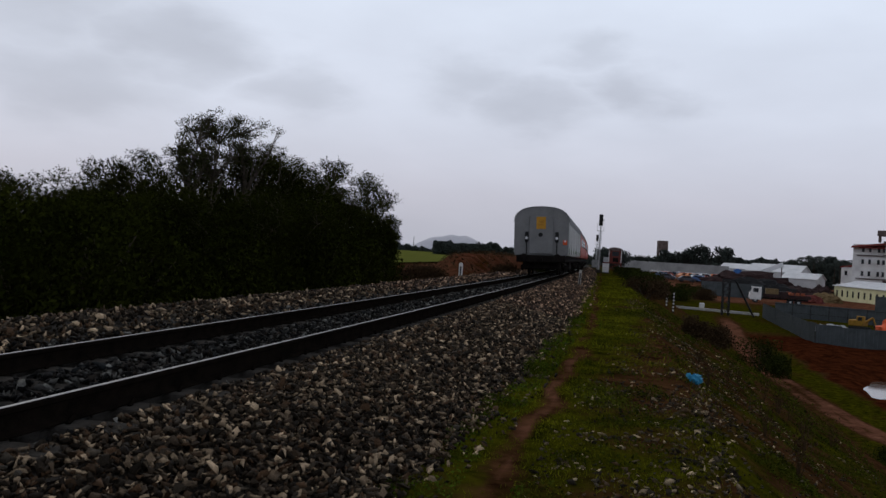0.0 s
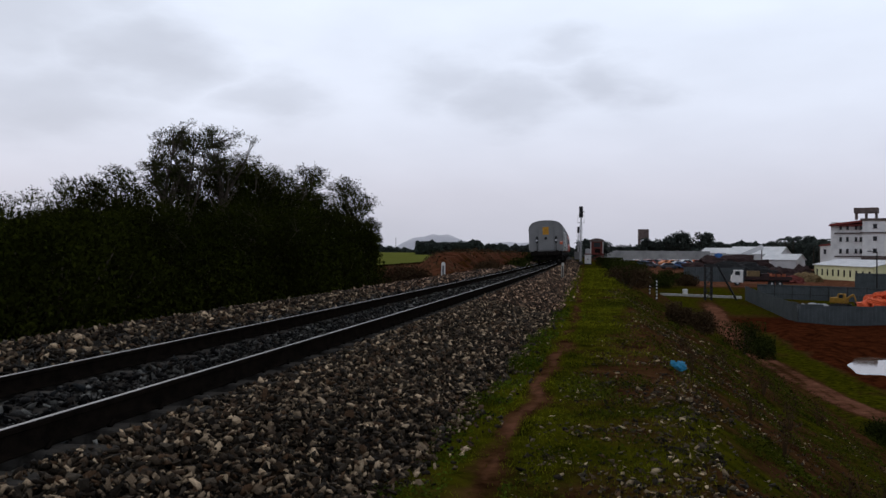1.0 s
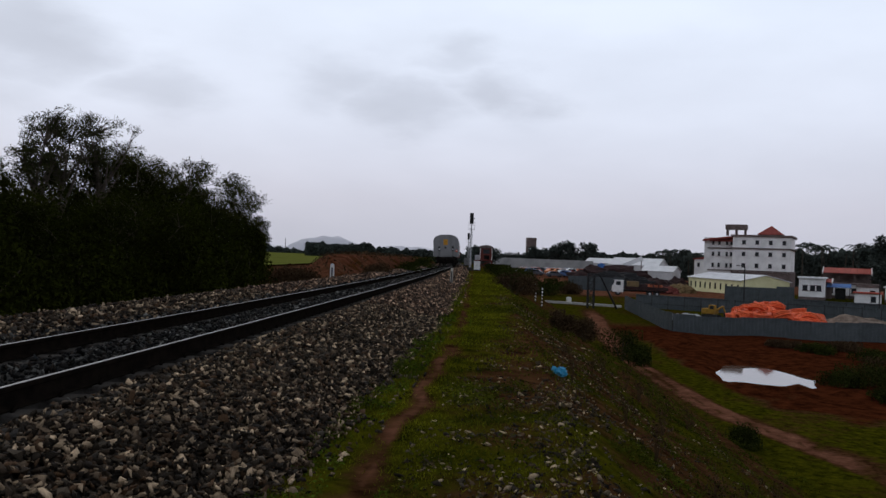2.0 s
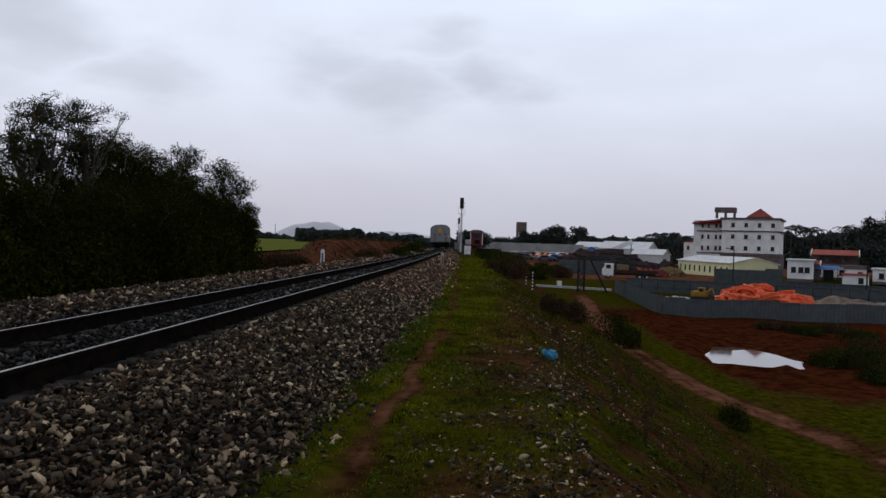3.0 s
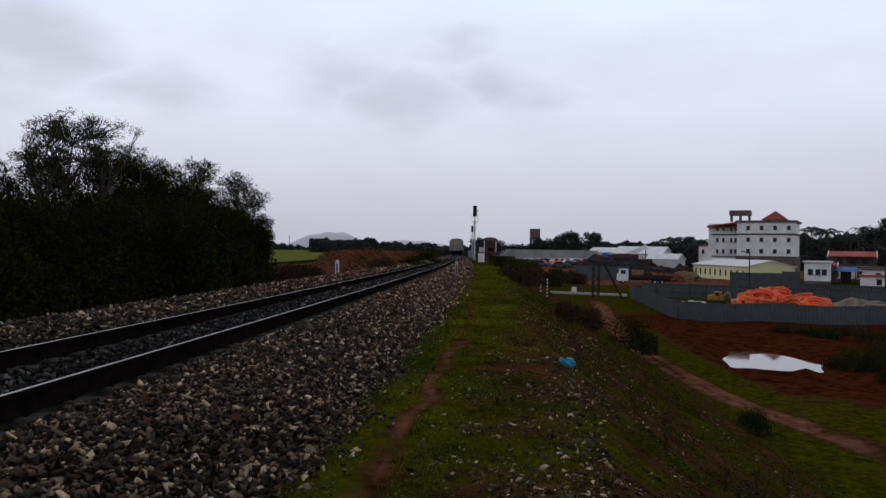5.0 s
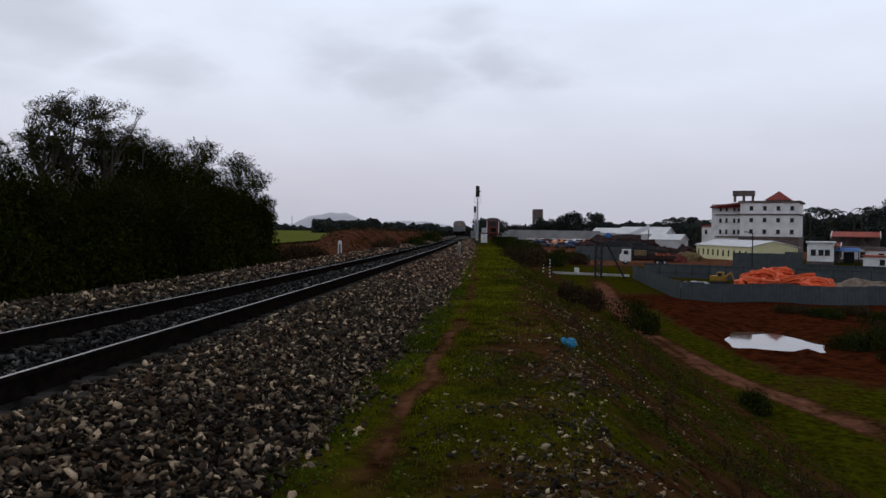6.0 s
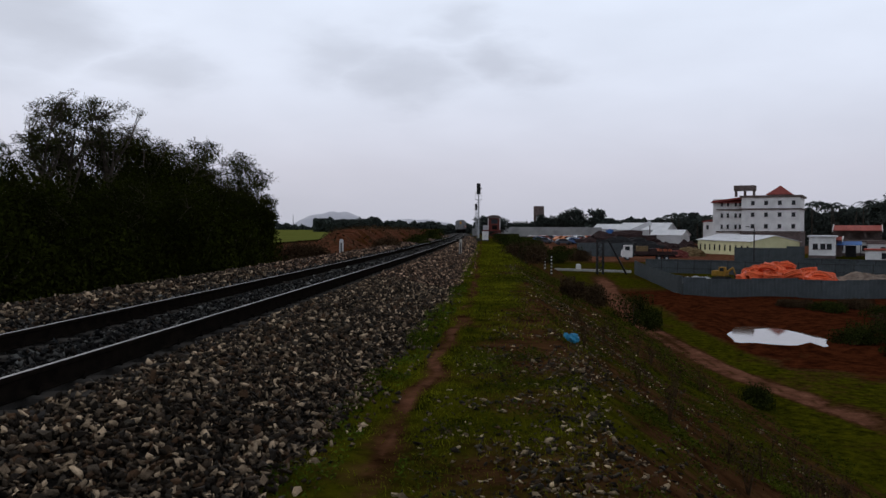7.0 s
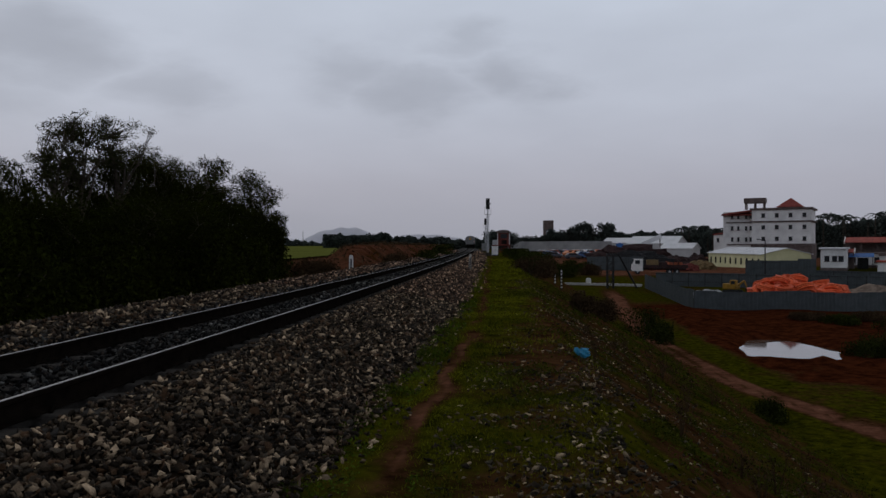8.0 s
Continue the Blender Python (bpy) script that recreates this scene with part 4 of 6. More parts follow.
TREES = [  # bearing, distance, height of the top above the rails, spread, kind
    (-28.6, 26, 2.75, 1.7, 0), (-25.6, 27, 2.9, 1.5, 0), (-23.2, 28, 3.35, 1.3, 0), (-21.2, 29, 3.9, 1.4, 0), (-19.3, 30, 3.85, 1.2, 0),
    (-17.5, 31, 5.8, 1.3, 1), (-15.6, 32, 6.05, 1.5, 1), (-13.6, 33, 6.05, 1.4, 1),
    (-16.8, 33, 4.3, 1.9, 0), (-14.2, 34, 4.9, 1.9, 0), (-12.4, 35, 5.25, 1.7, 0), (-10.7, 36, 5.15, 1.8, 0), (-9.2, 38, 4.9, 1.9, 0), (-11.6, 38, 5.3, 2.0, 0),
    (-6.5, 44, 5.75, 1.7, 2), (-4.75, 47, 5.4, 1.8, 2), (-8.0, 42, 4.5, 2.1, 0), (-3.6, 49, 4.0, 1.5, 2), (-3.2, 50, 2.3, 1.0, 2), (-6.0, 45, 3.5, 2.0, 0), (-8.9, 40, 5.0, 1.9, 0), (-10.4, 39, 5.3, 1.8, 0),
    (-12.6, 28, 3.0, 2.0, 0), (-18.6, 25, 2.7, 2.0, 0), (-10.0, 31, 3.1, 2.0, 0), (-22.5, 25, 2.3, 1.9, 0)]
trng = np.random.RandomState(21)
for az, d, top, spread, sort in TREES:
    m_ = on(az, d)
    make_tree(m_, trng, top - m_.translation.z, spread, (21000, 7000, 13500)[sort], (0.046, 0.040, 0.062)[sort],
              ("dense dark green broadleaf tree beside the railway", "airy tree with thin feathery foliage", "dark broad-leaved tree with clumped crown")[sort],
              (M_LEAF, M_LEAF2, M_LEAF)[sort], (0.12, 0.52, 0.25)[sort], (70, 80, 36)[sort], (0.26, 0.18, 0.33)[sort], (0.5, 0.3, 0.45)[sort])
for i in range(21):
    az = -30 + i * 1.22
    a = radians(13.7 - az)
    d = (12.0 + trng.uniform(-0.6, 1.6)) / math.sin(a)
    make_bush(on(az, d), trng, 2.6 + 0.02 * d, 1.9 + trng.uniform(0, 0.9), 5200, 0.055 + 0.0009 * d, "thick dark green shrub at the foot of the trees", M_LEAF, "shrub")

for i in range(12):
    az = -29 + i * 2.05
    d = min(15.5 / math.sin(radians(13.7 - az)), 56)
    make_bush(on(az, d), trng, 5.0, (2.4 if az < -18 else 3.0) + trng.uniform(0, 0.8), 11000, 0.045 + 0.0008 * d, "tall dense dark shrub behind the front row", M_LEAF, "shrub")
make_bush(on(-3.3, 53), trng, 1.8, 1.9, 9000, 0.055, "dark shrub at the end of the tree row", M_LEAF, "shrub")

# bushes on the right-hand slope and at its foot
for az, d, w, h, sort in ((14.9, 60, 2.6, 1.4, 0), (14.8, 76, 3.0, 1.4, 0), (14.3, 92, 3.0, 1.0, 0), (15.2, 50, 2.0, 1.3, 1), (15.2, 70, 2.6, 1.5, 1), (14.0, 118, 3.0, 0.8, 0), (14.9, 98, 3.0, 1.5, 0),
                          (22.8, 57, 2.4, 2.0, 0), (24.0, 62, 1.8, 1.3, 0), (20.2, 46, 1.8, 1.2, 1), (18.6, 34, 1.1, 0.8, 1), (30.6, 36, 1.3, 0.9, 0), (36.7, 58, 2.4, 1.0, 0), (38.3, 60, 3.0, 1.3, 0), (39.5, 66, 3.0, 1.2, 1), (33.2, 84, 2.6, 0.7, 1), (35.0, 80, 3.0, 0.8, 0), (36.6, 86, 3.4, 0.8, 1), (38.2, 78, 3.0, 0.9, 0), (39.6, 54, 2.4, 0.7, 0),
                          (15.6, 130, 4.0, 2.4, 0), (16.4, 140, 4.5, 2.6, 0), (17.6, 150, 5.0, 2.4, 0), (14.6, 150, 5.0, 1.3, 0), (19.2, 158, 4.0, 1.9, 1), (15.4, 165, 5.0, 2.2, 1), (18.2, 170, 5.0, 2.0, 0), (5.2, 52, 1.6, 1.0, 1), (7.4, 66, 2.0, 1.1, 0), (8.6, 90, 2.4, 1.4, 0), (-1.2, 46, 1.8, 1.4, 1), (0.2, 50, 1.4, 1.1, 1)):
    make_bush(on(az, d), trng, w, h, 3600, 0.03 + 0.0008 * d, ("dark green bush on the embankment", "brownish half-dry bush on the embankment")[sort], (M_BUSH, M_DRY)[sort])


def lay_grass():
    rng = np.random.RandomState(8)
    blade = [(np.array([(-0.10, 0, 0), (0.10, 0, 0), (0.06, 0.25, 0.75), (0, 0.6, 1.25)]), np.array([(0, 1, 2), (0, 2, 3)]))]
    turf = tagged(new("grass", mesh_of("grass", [(0, 0, -0.6), (0.01, 0, -0.6), (0, 0.01, -0.6)], [(0, 1, 2)], M_GRASS)), "short green grass on the bank", "grass", kind="stuff")
    for s0, s1, l0, l1, n, size in ((-6, 2, -1.5, 0.6, 9000, 0.045), (2.0, 10, -1.6, 0.9, 52000, 0.024), (10, 28, -1.4, 1.3, 40000, 0.038), (28, 80, -1.45, 2.2, 16000, 0.08), (4, 16, 0.2, 7, 34000, 0.027), (12, 40, 0.8, 10.5, 24000, 0.055)):
        s, l = rng.uniform(s0, s1, n), rng.uniform(l0, l1, n)
        path = rng.uniform(0, 1, n) < 1.1 * np.exp(-((l - path_l(s) + 0.05 * ripple(s, l, 2.2)) / 0.11) ** 2) * np.clip(0.75 + 0.5 * ripple(s, l, 1.7), 0.2, 1)
        patch = 0.34 + 0.32 * ripple(s + 9, l, 6) + 0.34 * ripple(s, l, 2.2) + 0.25 * ripple(s, l + 3, 0.8)
        lush = smooth(0.7, -0.3, l - brow_l(s)) if l0 < 0.1 else 0.0
        keep = ~path & (l > toe_l(s) - 0.1) & (rng.uniform(0, 1, n) < np.clip(0.34 * lush + patch * (0.55 + 0.45 * lush), 0.02, 0.95))
        s, l = s[keep], l[keep]
        x, y = W(s, l)
        pl = np.stack([x, y, ground_z(s, l) - 0.005], 1)
        scatter("grass_blades", pl, size * rng.uniform(0.4, 1.5, len(pl)), M_GRASS if l0 < 0 else M_GRASS_DULL, turf, rng, 0.45, "stuff", blade)
    # low broad-leaved weeds in clumps, thickest along the toe of the ballast
    for s0, s1, l0, l1, n, size, fresh in ((2.2, 12, -1.7, 4.5, 95000, 0.013, 0), (6, 26, -1.4, 10.0, 100000, 0.021, 0), (24, 60, 0.5, 11.5, 34000, 0.042, 0), (3, 12, -1.65, -0.6, 16000, 0.014, 1), (12, 34, -1.45, -0.4, 16000, 0.022, 1)):
        s, l = rng.uniform(s0, s1, n), rng.uniform(l0, l1, n)
        clump = ripple(s * 1.3 + 4, l, 1.5) + 0.6 * ripple(s, l + 7, 4.2) + 0.5 * ripple(s + 2, l, 0.6) + rng.normal(0, 0.35, n)
        over = l - brow_l(s)
        need = np.where(over < 0, 0.75, np.where(over < 1.6, 0.5, 0.1))
        if fresh:
            need = 0.15 + 1.6 * np.clip(l - toe_l(s) - 0.12, 0, 1)
        keep = (clump > need) & (abs(l - path_l(s)) > 0.17) & (l > toe_l(s) - 0.12)
        s, l, c = s[keep], l[keep], clump[keep]
        x, y = W(s, l)
        pl = np.stack([x, y, ground_z(s, l) + rng.uniform(0.1, 1, len(s)) * np.clip(c, 0.2, 1.8) * size * 4.2], 1)
        scatter("weed_leaves", pl, size * rng.uniform(0.5, 1.5, len(pl)), M_FRESH if fresh else M_SPRIG, turf, rng, 0.6, "stuff", LEAF)
    # dry scrub on the red bank across the line
    n = 9000
    s, l = rng.uniform(56, 190, n), rng.uniform(-24, -9.5, n)
    keep = ripple(s, l, 9) + 0.5 * ripple(s, l, 3) + rng.normal(0, 0.4, n) > 0.1
    s, l = s[keep], l[keep]
    x, y = W(s, l)
    pl = np.stack([x, y, ground_z(s, l) + rng.uniform(0, 0.5, len(s))], 1)
    scatter("dry_scrub", pl, 0.16 * rng.uniform(0.5, 1.4, len(pl)), M_DRY, turf, rng, 0.8, "stuff", LEAF)
    # loose stones that lie in the grass of the slope
    n = 50000
    s = 2.5 + 32 * rng.uniform(0, 1, n) ** 1.7
    l = brow_l(s) + rng.normal(0.2, 0.4, n) + 8.5 * rng.uniform(0, 1, n) ** 1.7
    keep = 0.8 * ripple(s, l, 3.3) + 0.6 * ripple(s, l + 4, 1.1) + rng.normal(0, 0.5, n) > 0.30 + 0.09 * np.clip(l - 1.5, 0, 9)
    keep &= abs(l - path_l(s)) > 0.22
    s, l = s[keep], l[keep]
    x, y = W(s, l)
    pl = np.stack([x, y, ground_z(s, l) + 0.006], 1)
    st = scatter("scattered_stones", pl, 0.0185 * np.exp(np.clip(rng.normal(0, 0.5, len(pl)), -1, 0.95)), M_STONE_PALE, None, rng, 0.45)
    tagged(st, "pale broken stones strewn over the grassy slope", "stones")


lay_grass()


def make_weed(m, rng, h):
    t = thing("weed", m, "dry brown weed stalks on the slope", "weed", "dry weeds")
    verts, faces = [], []
    pts = []
    for i in range(7):
        q = np.array((*rng.normal(0, 0.16 * h, 2), h * rng.uniform(0.6, 1)))
        verts, faces = [], []
        tube(verts, faces, (0, 0, -0.05), q, 0.006, 0.002, 4)
        new("stalk", mesh_of("stalk", verts, faces, M_DRY)).parent = t
        pts += [q, q * 0.7]
    pl = np.concatenate([q + rng.normal(0, 0.05, (8, 3)) for q in pts])
    scatter("leaves", pl, 0.022 * rng.uniform(0.6, 1.4, len(pl)), M_DRY, t, rng, 0.9, "", LEAF)
    return t


for i in range(34):
    make_weed(put(trng.uniform(5, 22), trng.uniform(1.2, 6.5)), trng, trng.uniform(0.25, 0.7))


# ---- litter ----
def make_bag(m):
    b = thing("plastic_bag", m, "crumpled bright blue plastic bag lying on the slope", "plastic bag")
    bm = bmesh.new()
    bmesh.ops.create_icosphere(bm, subdivisions=3, radius=0.5)
    for v_ in bm.verts:
        n_ = noise.noise(v_.co * 4.0) * 0.5 + noise.noise(v_.co * 9.0) * 0.22
        v_.co = v_.co * (1 + n_)
        v_.co = Vector((v_.co.x * 0.30, v_.co.y * 0.22, max(v_.co.z, -0.3) * 0.16 + 0.05))
    part("bag", bm, M_BLUEBAG, b)
    bm = bmesh.new()
    bmesh.ops.create_icosphere(bm, subdivisions=2, radius=0.5)
    for v_ in bm.verts:
        v_.co = v_.co * (1 + noise.noise(v_.co * 7.0) * 0.5)
        v_.co = Vector((v_.co.x * 0.12 - 0.14, v_.co.y * 0.10, max(v_.co.z, -0.3) * 0.14 + 0.07))
    part("knotted_end", bm, M_BLUEBAG, b)
    return b


make_bag(on(18.61, 12.1, 25) @ Matrix.Diagonal((0.72, 0.8, 1.1, 1)))


# ---- fences, yard and buildings on the plain ----
def make_fence(a, b, height, label, posts=True, step=2.4):
    """Upright profiled sheets, each one leaning a little, on posts, from a to b (world x, y)."""
    f = thing("sheet_fence", Matrix(), label, "fence")
    a, b = Vector((*a, 0)), Vector((*b, 0))
    d = b - a
    n = max(1, int(d.length / step))
    turn = math.degrees(math.atan2(d.y, d.x))
    rng = np.random.RandomState(int(d.length * 10))
    w = d.length / n
    prof = []
    k = 6
    for i in range(k):
        x0 = -w / 2 + w * i / k
        prof += [(x0, 0.0), (x0 + w / k * 0.45, 0.0), (x0 + w / k * 0.5, 0.04), (x0 + w / k * 0.95, 0.04)]
    prof.append((w / 2, 0.0))
    verts = [(x, y, z) for z in (0, height) for x, y in prof] + [(x, y + 0.012, z) for z in (0, height) for x, y in prof]
    m_ = len(prof)
    faces = []
    for i in range(m_ - 1):
        faces += [(i, i + 1, m_ + i + 1, m_ + i), (2 * m_ + i + 1, 2 * m_ + i, 3 * m_ + i, 3 * m_ + i + 1), (m_ + i, m_ + i + 1, 3 * m_ + i + 1, 3 * m_ + i)]
    me = mesh_of("sheet", verts, faces, M_FENCE)
    pm = bpy.data.meshes.new("post")
    bm = box((0.07, 0.07, height + 0.1), (0, 0.09, height / 2), bevel=0.008)
    bm.to_mesh(pm)
    bm.free()
    pm.materials.append(M_BLACK)
    rm = bpy.data.meshes.new("fence_rail")
    bm = box((w, 0.05, 0.05), (0, 0.08, 0), bevel=0.006)
    bm.to_mesh(rm)
    bm.free()
    rm.materials.append(M_BLACK)
    for i in range(n):
        c = a + d * ((i + 0.5) / n)
        z = float(ground_z(*sl(c.x, c.y)))
        s_ = new("sheet", me)
        s_.matrix_world = pose(c.x, c.y, z - 0.03 + rng.normal(0, 0.02), rng.normal(0, 0.6), 0, turn)
        s_.parent = f
        if posts:
            c2 = a + d * (i / n)
            z2 = float(ground_z(*sl(c2.x, c2.y)))
            q = new("post", pm)
            q.matrix_world = pose(c2.x, c2.y, z2 - 0.05, 0, 0, turn)
            q.parent = f
            for hz in (0.35, 0.9):
                r = new("fence_rail", rm)
                r.matrix_world = pose(c.x, c.y, z + height * hz, 0, 0, turn)
                r.parent = f
    return f


def xy(az, d):
    v_ = ray(az) * d
    return v_.x, v_.y


make_fence(xy(22.85, 126), xy(26.05, 94), 2.08, "grey profiled-sheet site fence with steel posts")
make_fence(xy(26.12, 94), xy(44.0, 103), 2.08, "long grey profiled-sheet site fence along the red soil")
make_fence(xy(44.0, 133), xy(23.6, 131), 2.15, "grey sheet fence on black posts behind the pipe coils")
make_fence(xy(29.4, 152), xy(33.7, 150), 3.3, "grey sheet fence before the pale yellow building")
make_fence(xy(43.0, 140), xy(33.7, 142), 2.2, "weathered grey sheet fence before the white houses")
make_fence(xy(18.9, 178), xy(22.8, 175), 3.0, "grey sheet fence behind the parked lorry")


def make_pond():
    n = 72
    ring = []
    for i in range(n):
        a = 6.2832 * i / n
        r = 0.2
        while r < 2.0 and float(ground_z(58.2 + 6.4 * r * math.sin(a), 20.2 + 2.5 * r * math.cos(a) + 0.15 * 6.4 * r * math.sin(a))) < -6.80:
            r += 0.02
        r = min(r + 0.08, 1.6)
        x, y = W(58.2 + 6.4 * r * math.sin(a), 20.2 + 2.5 * r * math.cos(a) + 0.15 * 6.4 * r * math.sin(a))
        ring.append((float(x), float(y), -6.80))
    me = mesh_of("pond_water", ring, [tuple(range(n))[::-1]], M_WATER)
    if me.polygons[0].normal.z < 0:
        me.flip_normals()
    tagged(new("pond_water", me), "still muddy rainwater lying in the red earth", "puddle", kind="structure")


make_pond()


def make_coil(m, radius, tube_r, group):
    c = thing("pipe_coil", m, "coil of bright orange plastic pipe on a heap", "pipe coil", group)
    seg, ring = 22, 6
    for k in range(9):
        bm = bmesh.new()
        R_, dz, vs = radius + (k % 3) * tube_r * 1.7, (k // 3) * tube_r * 1.75, []
        wob = 0.3 * tube_r * math.sin(k * 2.4)
        for i in range(seg):
            a = 6.2832 * i / seg
            vs.append([bm.verts.new(((R_ + wob + tube_r * math.cos(b)) * math.cos(a), (R_ + tube_r * math.cos(b)) * math.sin(a), dz + wob + tube_r * math.sin(b))) for b in (6.2832 * j / ring for j in range(ring))])
        for i in range(seg):
            for j in range(ring):
                bm.faces.new((vs[i][j], vs[(i + 1) % seg][j], vs[(i + 1) % seg][(j + 1) % ring], vs[i][(j + 1) % ring]))
        part("winding", bm, M_ORANGE, c, smooth=True)
    return c


crng = np.random.RandomState(4)
coil0 = None
for i in range(84):
    f = crng.uniform(0, 1)
    az = 29.9 + 5.4 * f
    d = crng.uniform(105, 116)
    hump = 2.0 * math.exp(-((az - 31.7) / 1.5) ** 2) + 0.9 * math.exp(-((az - 34.0) / 1.6) ** 2)
    lay = crng.uniform(0.05, 0.6 + hump)
    m_ = on(az, d, 0, lay) @ pose(0, 0, 0, crng.normal(0, 22), crng.normal(0, 22), crng.uniform(0, 80))
    if coil0 is None:
        coil0 = make_coil(m_, 0.66, 0.10, "orange pipe coils")
    else:
        copy_thing(coil0, m_)


def make_excavator(m):
    e = thing("excavator", m, "worn yellow excavator standing behind the site fence", "excavator")
    for x in (-1.0, 1.0):
        part("track", box((0.5, 3.2, 0.75), (x, 0, 0.38), bevel=0.18), M_BLACK, e, "black crawler track")
    b = part("house", box((2.4, 2.6, 1.1), (0, 0.3, 1.45), bevel=0.12), M_DIGGER, e)
    part("cab", box((0.95, 1.3, 1.5), (-0.7, -0.5, 2.0), bevel=0.1), M_DIGGER, b)
    part("cab_window", box((0.97, 0.9, 0.8), (-0.7, -0.55, 2.2), bevel=0.05), M_GLASS, b)
    part("boom", rod((0.3, -0.9, 1.6), (0.7, -2.0, 2.6), 0.22, 0.18, 6), M_DIGGER, e)
    part("arm", rod((0.7, -2.0, 2.6), (0.9, -2.5, 1.2), 0.17, 0.13, 6), M_DIGGER, e)
    part("bucket", box((0.8, 0.7, 0.6), (0.9, -2.6, 0.9), (30, 0, 0), bevel=0.1), M_BLACK, e)
    return e


make_excavator(on(28.6, 118, 65) @ Matrix.Diagonal((0.7, 0.7, 0.7, 1)))


def make_window(parent, x, z, w, h, y, material=None):
    f = part("window", box((w, 0.10, h), (x, y + 0.03, z), bevel=0.0), M_GLASS, parent, "dark window")
    part("frame", box((w + 0.16, 0.08, 0.08), (x, y - 0.03, z + h / 2 + 0.04), bevel=0), material or M_LEDGE, f)
    part("sill", box((w + 0.25, 0.2, 0.08), (x, y - 0.05, z - h / 2 - 0.04), bevel=0), M_LEDGE, f)
    return f


def make_big_building():
    """Four storeys; x along the front, y into the depth, from the front's left corner."""
    m = at(29.80, 217, -5.0, -8)
    b = thing("apartment_building", m, "large stained white four-storey building with red tiled roof pieces", "building")
    W_, D_, H = 13.6, 14.0, 14.2
    wall = part("wall", box((W_, D_, H), (W_ / 2, D_ / 2, H / 2), bevel=0.05), M_PLASTER, b, "stained white plaster wall")
    wing = part("wall", box((8.4, 12.0, H - 0.3), (-3.3, D_ / 2 + 2.2, (H - 0.3) / 2), (0, 0, 0), bevel=0.05), M_PLASTER, b, "white plaster wing")
    low = part("wall", box((5.0, 9.0, 8.1), (-8.0, D_ / 2 + 4, 4.05), bevel=0.05), M_PLASTER, b, "lower white wing")
    for z, out in ((11.2, 0.45), (5.5, 0.35)):
        part("ledge", box((W_ + 2 * out, D_ + 2 * out, 0.30), (W_ / 2, D_ / 2, z), bevel=0.03), M_LEDGE, b, "dark weathered ledge")
        part("ledge", box((7.0 + out, 12 + 2 * out, 0.26), (-2.9, D_ / 2 + 2.2, z - 0.05), bevel=0.03), M_LEDGE, b)
    part("parapet", box((W_ + 0.9, D_ + 0.9, 0.5), (W_ / 2, D_ / 2, H + 0.15), bevel=0.04), M_LEDGE, b, "dark roof edge")
    part("ground_floor_band", box((W_ + 0.5, D_ + 0.5, 5.3), (W_ / 2, D_ / 2, 2.65), bevel=0.02), M_LEDGE, b, "dark ground floor")
    # red tiled pieces of roof
    bm = bmesh.new()
    bmesh.ops.create_cone(bm, cap_ends=True, segments=4, radius1=4.4, radius2=0.15, depth=2.3, matrix=pose(8.7, 4.0, H + 1.75, 0, 0, 45))
    part("hip_roof", bm, M_TILE, b, "red tiled pyramid roof")
    part("turret_wall", box((5.0, 5.0, 0.9), (8.7, 4.0, H + 0.55), bevel=0.02), M_LEDGE, b)
    part("tile_skirt", prism([(-7.8, H - 1.3), (1.0, H - 0.2), (1.0, H + 0.25), (-7.4, H - 0.8)], 1.4, 14.4), M_TILE, b, "sloping red tiles")
    part("tile_skirt", box((7.0, 1.5, 0.25), (-2.6, 2.6, H - 0.9), (28, 0, 0), bevel=0.02), M_TILE, b, "sloping red tiles")
    part("tile_skirt", box((5.6, 10, 0.3), (-8.0, D_ / 2 + 4, 8.5), (0, -9, 0), bevel=0.02), M_TILE, b, "sloping red tiles")
    tank = part("water_tank", box((5.2, 3.0, 1.35), (0.0, 6.0, H + 2.55), bevel=0.05), M_LEDGE, b, "rooftop water tank on legs")
    for x in (-2.2, 0.0, 2.2):
        for y in (4.8, 7.2):
            part("leg", box((0.3, 0.3, 1.6), (x, y, H + 1.1), bevel=0), M_LEDGE, tank)
    for z in (6.85, 9.75, 12.7):
        for c in range(4):
            make_window(wall, 2.7 + c * 3.15, z, 0.85, 0.95, 0)
        for x in (-5.1, -3.6, -1.7, -0.6):
            make_window(wing, x, z - 0.15, 0.55, 1.0, 2.2)
    for x in (-9.4, -7.2):
        make_window(low, x, 6.6, 0.6, 1.0, 6.5)
    return b


make_big_building()


